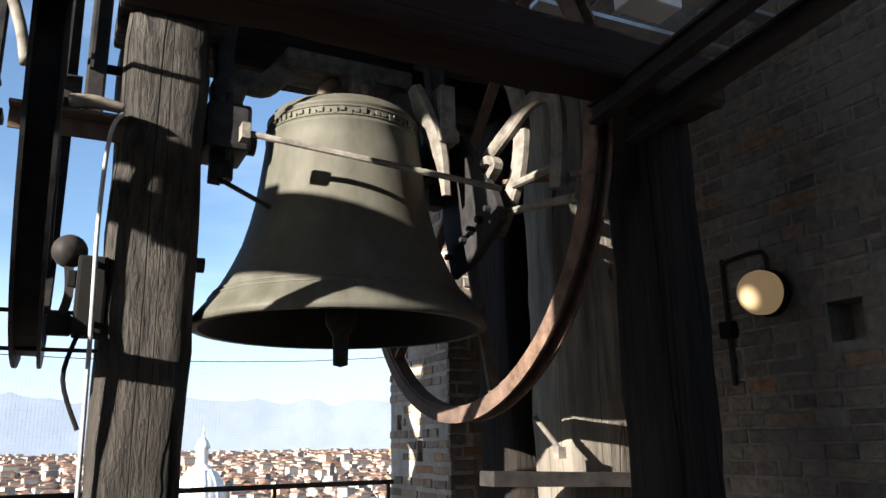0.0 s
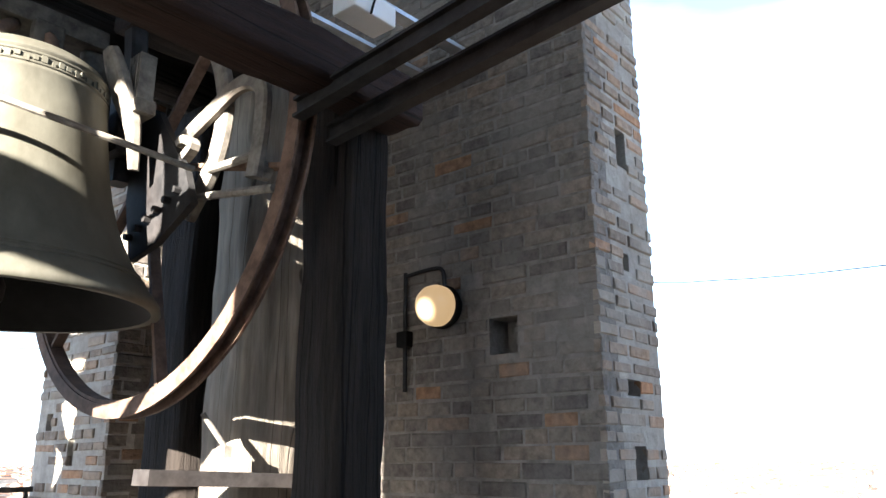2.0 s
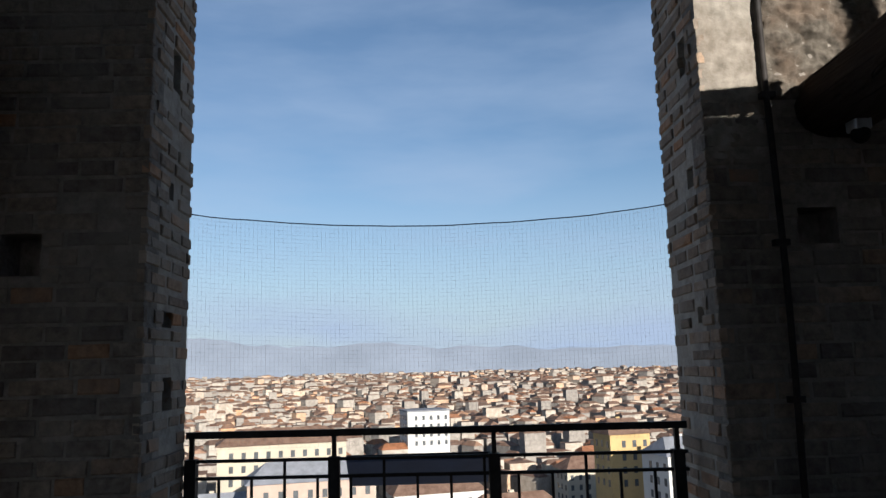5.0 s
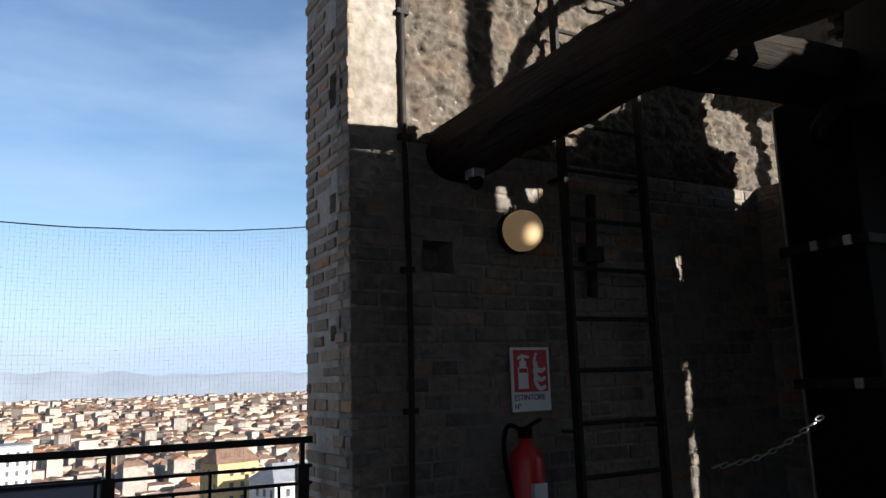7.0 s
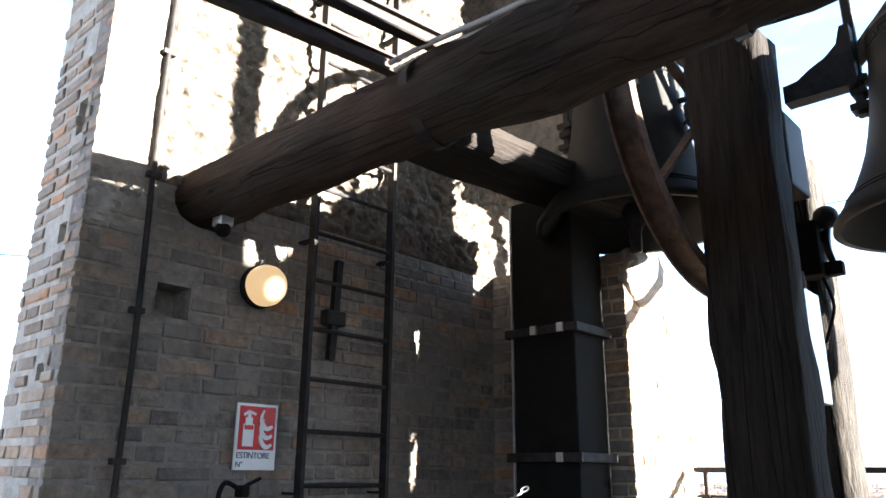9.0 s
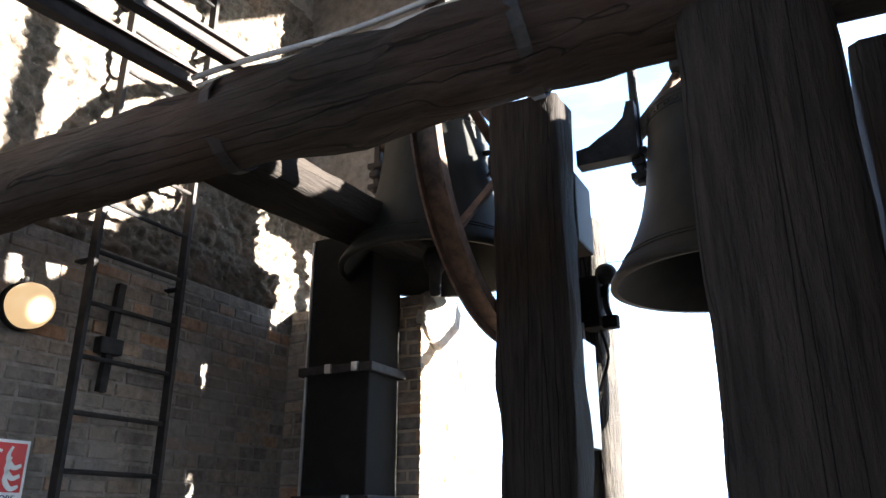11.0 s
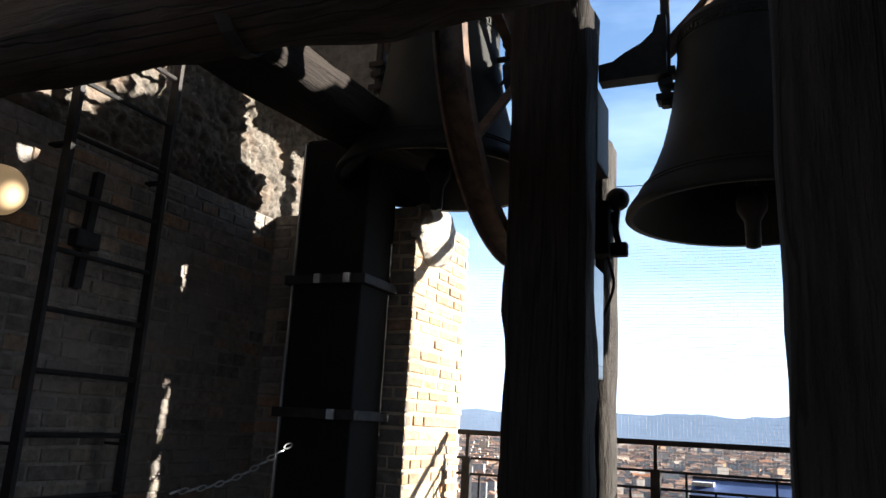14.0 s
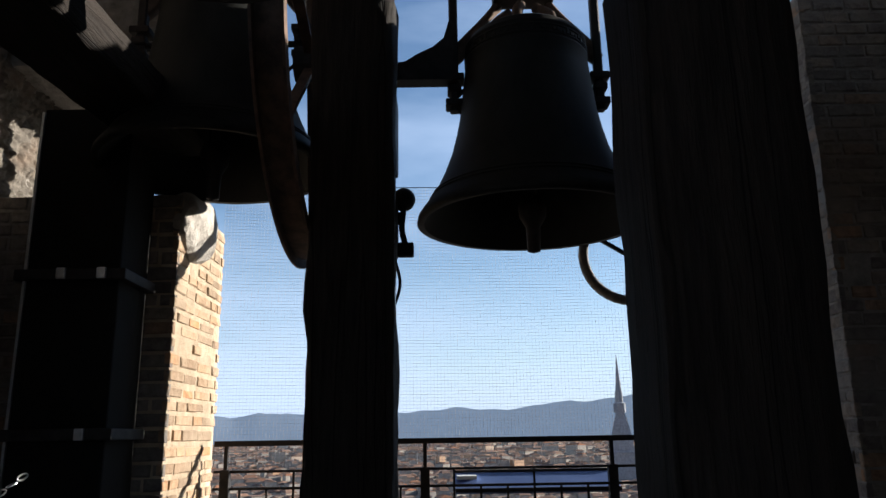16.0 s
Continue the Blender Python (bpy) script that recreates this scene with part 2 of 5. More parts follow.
M["roofs"] = make("tiled_roofs", (0.13, 0.078, 0.056), (0.25, 0.165, 0.125), 0.9, 0, 0.5, (1, 1, 1), 0.0, 0.01, None, 0, "Position", "island", 0.02)
M["ground"] = make("city_ground", (0.16, 0.14, 0.125), (0.3, 0.27, 0.24), 0.95, 0, 0.012, (1, 1, 1), 0.0, 0.01, (0.12, 0.13, 0.09), 0.5, "Position", "", 0.004)
M["dome"] = make("pale_dome", (0.62, 0.6, 0.57), (0.75, 0.73, 0.7), 0.8, 0, 0.5, (1, 1, 1), 0.0, 0.01, None, 0, "Position")
M["slate"] = make("grey_slate", (0.16, 0.17, 0.19), (0.24, 0.25, 0.28), 0.8, 0, 0.5, (1, 1, 1), 0.0, 0.01, None, 0, "Position")
M["pane"] = make("dark_pane", (0.05, 0.055, 0.06), (0.09, 0.1, 0.11), 0.2, 0, 0.5, (1, 1, 1), 0.0, 0.01, None, 0, "Position")
# distance haze is painted on the ridges: bluish base colour plus emission
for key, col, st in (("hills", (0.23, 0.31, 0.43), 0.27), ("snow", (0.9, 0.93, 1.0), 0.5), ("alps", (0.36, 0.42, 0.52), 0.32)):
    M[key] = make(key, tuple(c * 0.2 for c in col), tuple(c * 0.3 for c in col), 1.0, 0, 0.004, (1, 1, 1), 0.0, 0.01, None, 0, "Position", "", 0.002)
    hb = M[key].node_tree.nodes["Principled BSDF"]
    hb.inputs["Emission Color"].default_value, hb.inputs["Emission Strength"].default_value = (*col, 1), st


# ---- builders ----
def finish(name, bm, material, parent=None, label="", smooth=False, m=None):
    bmesh.ops.recalc_face_normals(bm, faces=bm.faces)
    me = bpy.data.meshes.new(name)
    bm.to_mesh(me)
    bm.free()
    me.materials.append(material)
    if smooth:
        me.polygons.foreach_set("use_smooth", [True] * len(me.polygons))
    ob = new(name, me)
    if m is not None:
        ob.matrix_world = m
    if parent is not None:
        ob.parent = parent
        ob.matrix_parent_inverse = parent.matrix_world.inverted()
    return tagged(ob, label) if label else ob


def part(name, bm, material, parent, label="", smooth=False, m=None):
    return finish(name, bm, material, parent, label, smooth, m)


def empty(name, at, label, category, group="", kind=""):
    ob = new(name)
    ob.empty_display_size = 0.1
    ob.matrix_world = Matrix.Translation(at)
    return tagged(ob, label, category, group, kind)


def box(bm, lo, hi, bevel=0.0, m=None):
    lo, hi = Vector(lo), Vector(hi)
    t = Matrix.Translation((lo + hi) / 2) @ Matrix.Diagonal((*(hi - lo), 1))
    if m is not None:
        t = m @ t
    vs = bmesh.ops.create_cube(bm, size=1, matrix=t)["verts"]
    if bevel:
        es = {e for v in vs for e in v.link_edges}
        bmesh.ops.bevel(bm, geom=list(es), offset=bevel, segments=2, affect="EDGES", profile=0.6)


def between(a, b):
    """A pose at a whose local x runs to b; and the length."""
    a, b = Vector(a), Vector(b)
    d = b - a
    q = d.to_track_quat("X", "Z")
    return Matrix.Translation(a) @ q.to_matrix().to_4x4(), d.length


def sweep(bm, pts, section, closed=False, caps=True):
    """Sweeps a section, pairs of side and up, along points; a section may be a function of the index."""
    pts = [Vector(p) for p in pts]
    rings = []
    n = len(pts)
    up = None
    for i, p in enumerate(pts):
        a, b = pts[(i - 1) % n] if closed or i else p, pts[(i + 1) % n] if closed or i < n - 1 else p
        d = (b - a).normalized()
        if up is None:
            up = Vector((0, 0, 1)) if abs(d.z) < 0.9 else Vector((0, 1, 0))
        side = d.cross(up).normalized()
        up = side.cross(d).normalized()
        sec = section(i) if callable(section) else section
        rings.append([bm.verts.new(p + side * s + up * u) for s, u in sec])
    k = len(rings[0])
    for i in range(n if closed else n - 1):
        r, s = rings[i], rings[(i + 1) % n]
        for j in range(k):
            bm.faces.new((r[j], r[(j + 1) % k], s[(j + 1) % k], s[j]))
    if caps and not closed:
        bm.faces.new(rings[0])
        bm.faces.new(rings[-1])


def round_section(r, k=8):
    return [(r * math.cos(2 * math.pi * i / k), r * math.sin(2 * math.pi * i / k)) for i in range(k)]


def rect_section(w, h, c=0.0):
    w, h = w / 2, h / 2
    if not c:
        return [(-w, -h), (w, -h), (w, h), (-w, h)]
    return [(-w + c, -h), (w - c, -h), (w, -h + c), (w, h - c), (w - c, h), (-w + c, h), (-w, h - c), (-w, -h + c)]


def rod(bm, a, b, r, k=8):
    sweep(bm, [a, b], round_section(r, k))


def smooth_path(pts, n=6):
    """Catmull-Rom through points."""
    pts = [Vector(p) for p in pts]
    out = []
    for i in range(len(pts) - 1):
        p0, p1, p2, p3 = pts[max(i - 1, 0)], pts[i], pts[i + 1], pts[min(i + 2, len(pts) - 1)]
        for j in range(n):
            t = j / n
            out.append(0.5 * (2 * p1 + (p2 - p0) * t + (2 * p0 - 5 * p1 + 4 * p2 - p3) * t * t + (3 * p1 - p0 - 3 * p2 + p3) * t ** 3))
    return out + [pts[-1]]


def lathe(bm, profile, k=48):
    rings = []
    for r, z in profile:
        rings.append([bm.verts.new((r * math.cos(2 * math.pi * i / k), r * math.sin(2 * math.pi * i / k), z)) for i in range(k)])
    for a, b in zip(rings, rings[1:]):
        for i in range(k):
            bm.faces.new((a[i], a[(i + 1) % k], b[(i + 1) % k], b[i]))
    return rings


def timber(name, a, b, w, h, material, label, category="beam", rough=0.012, round_=False, taper=1.0, parent=None, seed=0, group=""):
    """A hewn timber from a to b, w wide and h high, with worn arrises, bowed faces and checks."""
    m, length = between(a, b)
    bm = bmesh.new()
    n = max(int(length / 0.12), 4)

    def section(i):
        f = 1 + (taper - 1) * i / n
        if round_:
            sec = [(w / 2 * f * math.cos(q * math.pi / 9), h / 2 * f * math.sin(q * math.pi / 9)) for q in range(18)]
        else:
            c = 0.03 * min(w, h) / 0.3
            sec = []
            base = rect_section(w * f, h * f, c)
            for q in range(8):
                p0, p1 = base[q], base[(q + 1) % 8]
                sec.append(p0)
                if q % 2 == 0:
                    sec += [(p0[0] + (p1[0] - p0[0]) * g, p0[1] + (p1[1] - p0[1]) * g) for g in (0.33, 0.66)]
        out = []
        for s, u in sec:
            d = noise.noise(Vector((i * 0.35 + seed * 7, s * 9, u * 9))) + 0.6 * noise.noise(Vector((i * 1.1 + seed * 3, s * 30, u * 30)))
            e = 1 + d * rough / (0.5 * min(w, h))
            out.append((s * e, u * e))
        return out

    sweep(bm, [(length * i / n, 0, 0) for i in range(n + 1)], section)
    ob = finish(name, bm, material, parent, "", True, m)
    ob.data.polygons.foreach_set("use_smooth", [len(p.vertices) == 4 for p in ob.data.polygons])
    return tagged(ob, label, category, group) if parent is None else ob


# ---- the tower: four brick corner piers, floor, lintels and ceiling ----
FLOOR, TOP = 0.2, 5.6
XE, XO = 3.6, 4.16
YN, YNO, YS, YSO = 4.4, 5.3, -3.12, -3.92
XW = -1.3
ARM = 2.58  # top of the low wall beside the south opening
PIERS = {
    "pier_north_east": [((XE, 1.88), (XO, YNO)), ((2.81, YN), (XE, YNO))],
    "pier_south_east": [((XE, YSO), (XO, -0.39)), ((2.61, YSO), (XE, YS))],
    "pier_south_west": [((XW, YSO), (-0.7, YS))],
    "pier_north_west": [((XW, YN), (-0.5, YNO))],
}
piers = {}
for pname, blocks in PIERS.items():
    p = new(pname)
    tagged(p, "grey-brown brick corner pier of the belfry", "pier", "", "structure")
    piers[pname] = p
    height = 3.7 if pname == "pier_south_west" else TOP
    for (x0, y0), (x1, y1) in blocks:
        bm = bmesh.new()
        i = 0.006
        lo, hi = [x0 + i, y0 + i], [x1 - i, y1 - i]
        if x0 == XE:  # east arms: the faces with putlog holes are slabs in front of the core
            lo[0] = XE + 0.16
            if y0 > 0:
                lo[1] = y0 + 0.16
            else:
                hi[1] = y1 - 0.16
        elif x0 > 2:
            lo[0] = x0 + 0.16
        box(bm, (*lo, FLOOR - 0.3), (*hi, ARM if (x0, y0) == (2.61, YSO) else height))
        part("core", bm, M["mortar"], p, "recessed lime mortar core")


# block added over the low wall to keep sun off the upper east wall
bm = bmesh.new()
box(bm, (2.62, YSO + 0.006, 3.32), (XE + 0.15, YS - 0.006, TOP))
part("shade_block", bm, M["mortar"], piers["pier_south_east"], "block added over the south opening to shade the upper east wall")


def holed_slab(pname, origin, along, inward, length, thick, holes, mat, top=TOP):
    """A slab of mortar with real holes, built of blocks round them."""
    bm = bmesh.new()
    origin, along, inward = Vector(origin), Vector(along), Vector(inward)
    us = sorted({0.0, length, *(v for h in holes for v in h[:2])})
    zs = sorted({FLOOR - 0.3, top, *(v for h in holes for v in h[2:])})
    for u0, u1 in zip(us, us[1:]):
        for z0, z1 in zip(zs, zs[1:]):
            if any(h[0] <= u0 < h[1] and h[2] <= z0 < h[3] for h in holes):
                continue
            a, b = origin + along * u0, origin + along * u1 + inward * thick
            box(bm, (min(a.x, b.x), min(a.y, b.y), z0), (max(a.x, b.x), max(a.y, b.y), z1))
    part("face_slab", bm, M[mat], piers[pname], "mortar bed with square putlog holes")


holed_slab("pier_south_east", (2.616, YSO + 0.006, 0), (0, 1, 0), (1, 0, 0), YS - YSO - 0.012, 0.15, (), "sunlitmortar", ARM)
HNN = ((0.38, 0.46, 1.4, 1.55), (0.7, 0.78, 1.6, 1.7))
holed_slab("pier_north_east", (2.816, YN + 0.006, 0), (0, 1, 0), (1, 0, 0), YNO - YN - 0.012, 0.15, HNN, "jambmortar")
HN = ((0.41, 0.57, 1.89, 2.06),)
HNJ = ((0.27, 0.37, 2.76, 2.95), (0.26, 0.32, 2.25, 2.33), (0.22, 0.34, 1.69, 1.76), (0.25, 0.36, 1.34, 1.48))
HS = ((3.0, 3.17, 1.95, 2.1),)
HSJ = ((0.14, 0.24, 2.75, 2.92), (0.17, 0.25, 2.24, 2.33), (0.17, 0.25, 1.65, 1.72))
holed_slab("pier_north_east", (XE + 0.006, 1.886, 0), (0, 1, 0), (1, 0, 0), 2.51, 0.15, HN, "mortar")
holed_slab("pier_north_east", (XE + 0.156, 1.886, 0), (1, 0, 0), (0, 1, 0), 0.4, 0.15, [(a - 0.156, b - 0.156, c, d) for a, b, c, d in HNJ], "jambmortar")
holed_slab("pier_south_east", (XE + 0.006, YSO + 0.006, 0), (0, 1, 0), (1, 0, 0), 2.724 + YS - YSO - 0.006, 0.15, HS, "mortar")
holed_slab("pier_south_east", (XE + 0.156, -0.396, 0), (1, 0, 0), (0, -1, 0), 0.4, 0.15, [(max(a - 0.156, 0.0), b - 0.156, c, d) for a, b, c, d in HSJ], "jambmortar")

bm = bmesh.new()
box(bm, (XW, YSO, FLOOR - 0.25), (XO, YNO, FLOOR - 0.03))
floor_slab = finish("floor", bm, M["boards"])
tagged(floor_slab, "worn wooden floor boards of the bell chamber", "floor", "", "structure")
bm = bmesh.new()
box(bm, (XW - 0.1, YSO - 0.1, TOP + 0.45), (XO + 0.1, YNO + 0.1, TOP + 0.7))
for i in range(9):
    box(bm, (XW, YSO + 0.4 + i * 1.0, TOP + 0.27), (XO, YSO + 0.58 + i * 1.0, TOP + 0.45))
tagged(finish("ceiling", bm, M["timber"]), "dark boarded ceiling on timber joists", "ceiling", "", "structure")
for nm, lo, hi in (("lintel_north", (XW, YN, TOP), (XO, YNO, TOP + 0.3)), ("lintel_south", (XW, YSO, TOP), (XO, YS, TOP + 0.3)), ("lintel_east", (XE, YS, TOP), (XO, YN, TOP + 0.3))):
    bm = bmesh.new()
    box(bm, lo, hi)
    tagged(finish(nm, bm, M["mortar"]), "plain brick lintel over the opening", "lintel", "", "structure")


# unseen west walls, added to darken the chamber; their gaps shape the sunlight
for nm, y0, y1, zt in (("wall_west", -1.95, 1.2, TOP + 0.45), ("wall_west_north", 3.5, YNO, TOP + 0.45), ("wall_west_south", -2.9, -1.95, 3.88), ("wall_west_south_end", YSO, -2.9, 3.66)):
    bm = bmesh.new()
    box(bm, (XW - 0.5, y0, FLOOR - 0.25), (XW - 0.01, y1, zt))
    tagged(finish(nm, bm, M["mortar"]), "unseen dark brick wall added on the west side to block the sun", "wall", "", "structure")

# added out of view to keep sun off the upper north-east pier
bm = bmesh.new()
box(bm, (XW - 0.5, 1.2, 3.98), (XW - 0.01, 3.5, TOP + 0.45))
tagged(finish("unseen_west_lintel", bm, M["mortar"]), "unseen dark brick wall added over the west opening to cut the sun", "wall", "", "structure")
# unseen bars added to cast the shadow bands on large bell and weathered post
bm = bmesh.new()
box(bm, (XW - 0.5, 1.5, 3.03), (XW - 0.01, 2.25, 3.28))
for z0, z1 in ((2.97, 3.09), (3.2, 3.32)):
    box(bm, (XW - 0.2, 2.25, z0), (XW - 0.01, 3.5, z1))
tagged(finish("unseen_west_transom", bm, M["mortar"]), "unseen bands added across the west opening to cast shadows", "wall", "", "structure")

# ---- timbers of the bell frame ----
def post(name, x0, x1, y0, y1, z1, mat, label, seed):
    return timber(name, ((x0 + x1) / 2, (y0 + y1) / 2, FLOOR - 0.03), ((x0 + x1) / 2, (y0 + y1) / 2, z1), y1 - y0, x1 - x0, mat, label, "post", 0.012, False, 1.0, None, seed)


post_a = post("timber_post", 0.86, 1.17, 3.25, 3.57, 3.18, M["weathered"], "weathered grey timber post with deep checks and bolts", 1)
for z, r in ((2.2, 0.03), (2.95, 0.02), (2.75, 0.02)):
    bm = bmesh.new()
    rod(bm, (0.80 if r < 0.03 else 1.16, 3.35, z), (0.88 if r < 0.03 else 1.21, 3.35, z), r)
    part("bolt", bm, M["iron"], post_a, "black iron bolt end")
bm = bmesh.new()
box(bm, (0.82, 3.2, 3.18), (1.24, 3.62, 3.3), 0.015)
part("cap_plate", bm, M["weathered"], post_a, "rough-sawn cap block")
timber("timber_beam", (1.03, 2.7, 3.47), (1.03, 4.6, 3.47), 0.32, 0.32, M["timber"], "dark timber beam over the weathered post", "beam", 0.012, seed=2)
post("timber_post", 2.60, 2.84, 2.36, 2.62, 3.0, M["timber"], "dark timber post under the cross beam", 3)
timber("timber_beam", (-0.25, 2.26, 2.77), (2.8, 2.26, 2.77), 0.2, 0.19, M["redwood"], "dark red-brown timber cross beam over the bells", "beam", 0.01, seed=4)
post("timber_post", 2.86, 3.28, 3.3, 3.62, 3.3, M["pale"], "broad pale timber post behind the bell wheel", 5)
post("timber_post", 2.84, 3.1, 3.75, 4.1, 3.3, M["timber"], "dark timber post beside the brick pier", 6)
timber("timber_beam", (1.1, 3.95, 3.5), (3.58, 3.95, 3.5), 0.24, 0.3, M["timber"], "dark timber beam behind the bell headstock", "beam", 0.01, seed=21)
timber("timber_beam", (2.2, 3.42, 3.48), (3.58, 3.42, 3.48), 0.24, 0.3, M["timber"], "dark timber beam carried by the pale post", "beam", 0.01, seed=22)

# log beam let into the east wall, and the posts of the south bells
log_beam = timber("log_beam", (3.62, -0.93, 2.53), (-1.25, -1.67, 3.06), 0.29, 0.31, M["log"], "thick old log beam with knots and long checks", "beam", 0.03, True, 1.5, seed=7)
for f in (0.27, 0.5):
    c = Vector((3.62, -0.93, 2.53)).lerp(Vector((-1.25, -1.67, 3.06)), f)
    bm = bmesh.new()
    pts = [(c.x + 0.02 * math.sin(q * 0.7), c.y + 0.148 * (1 + 0.5 * f) * math.cos(q * math.pi / 9), c.z + 0.158 * (1 + 0.5 * f) * math.sin(q * math.pi / 9)) for q in range(18)]
    sweep(bm, pts, rect_section(0.045, 0.008), True)
    part("strap", bm, M["iron"], log_beam, "iron strap round the log")
post("timber_post", 0.32, 0.74, -1.69, -1.24, 2.74, M["timber"], "massive dark timber post with a long split", 8)
post("timber_post", 1.48, 1.84, -2.68, -2.43, 3.3, M["timber"], "dark timber post between the south bells", 9)
post_w = post("timber_post", -0.2, 0.2, -3.0, -2.4, 3.15, M["timber"], "dark timber post beside the bell wheel", 14)
# out of view: added to throw a narrow shadow band on the east wall
bm = bmesh.new()
box(bm, (-0.08, -2.47, 3.1), (0.02, -2.33, TOP + 0.3), 0.01)
part("head", bm, M["timber"], post_w, "unseen slender upright added above the post to cast a shadow")
post("timber_post", 1.53, 1.8, -3.42, -3.14, 2.9, M["weathered"], "sun-bleached timber post at the south railing", 10)
timber("timber_beam", (2.66, -1.2, 2.76), (2.66, -3.1, 2.86), 0.34, 0.16, M["timber"], "dark timber bearer from the log to the corner post", "beam", 0.012, seed=11)

# corner post sheathed in black steel
corner = empty("corner_post", (2.94, -2.92, FLOOR), "black steel-sheathed corner post with clamp bands", "post")
bm = bmesh.new()
box(bm, (2.74, -3.09, FLOOR - 0.03), (3.16, -2.76, 2.9), 0.012)
part("shaft", bm, M["black"], corner)
bm = bmesh.new()
box(bm, (3.158, -2.765, FLOOR), (3.17, -2.75, 2.88))
part("edge_strip", bm, M["steel"], corner, "bare steel edge strip")
for z in (1.36, 2.06):
    bm = bmesh.new()
    box(bm, (2.7, -3.1, z), (3.2, -2.725, z + 0.05), 0.006)
    part("clamp_band", bm, M["iron"], corner)
for x, z in ((2.8, 2.085), (2.83, 1.385), (2.98, 2.085)):
    bm = bmesh.new()
    box(bm, (x - 0.02, -2.72, z - 0.025), (x + 0.02, -2.7, z + 0.025), 0.004)
    part("plate_nut", bm, M["steel"], corner, "bright clamp nut")

# two steel joists running from the cross beam to the log
for xa, za, xb, zb in ((2.53, 2.6, 2.5, 2.895), (2.37, 2.645, 2.28, 2.925)):
    j = empty("steel_joist", (xa, 2.16, za), "dark painted steel joist between cross beam and log", "joist", "steel joists")
    w, h = 0.05, 0.065
    for nm, dz, ww, hh in (("flange", -h / 2, w, 0.012), ("flange", h / 2, w, 0.012), ("web", 0, 0.012, h - 0.014)):
        bm = bmesh.new()
        sweep(bm, [(xa, 2.37, za + dz), (xb, -1.12, zb + dz)], rect_section(ww, hh))
        part(nm, bm, M["iron"], j)
# cable tray and junction box overhead
tray = empty("cable_tray", (3.2, 2.75, 3.3), "galvanised steel strips of a cable tray under the ceiling", "cable tray")
for dy in (0.0, 0.3):
    bm = bmesh.new()
    sweep(bm, [(2.4, 2.44 + dy, 3.32), (3.56, 2.40 + dy, 3.32)], rect_section(0.07, 0.02))
    part("strip", bm, M["steel"], tray)
bm = bmesh.new()
box(bm, (2.62, 2.36, 3.2), (2.86, 2.5, 3.3), 0.012)
jb = finish("junction_box", bm, M["plaster"])
tagged(jb, "white plastic junction box on the cable tray", "junction box")
bm = bmesh.new()
sweep(bm, smooth_path([(2.7, 2.35, 3.19), (2.72, 2.34, 3.31), (2.74, 2.42, 3.33)]), round_section(0.006, 6))
part("cable_tie", bm, M["black"], jb)


# ---- bells ----
OUT = [(1, 0), (0.99, 0.03), (0.955, 0.06), (0.89, 0.11), (0.815, 0.18), (0.75, 0.26), (0.69, 0.35), (0.645, 0.45), (0.61, 0.55), (0.588, 0.65), (0.568, 0.75), (0.552, 0.84), (0.558, 0.845), (0.558, 0.855), (0.548, 0.86), (0.542, 0.92), (0.552, 0.925), (0.552, 0.935), (0.535, 0.94), (0.52, 0.965), (0.475, 0.985), (0.37, 1.0), (0.2, 1.01), (0.0, 1.012)]


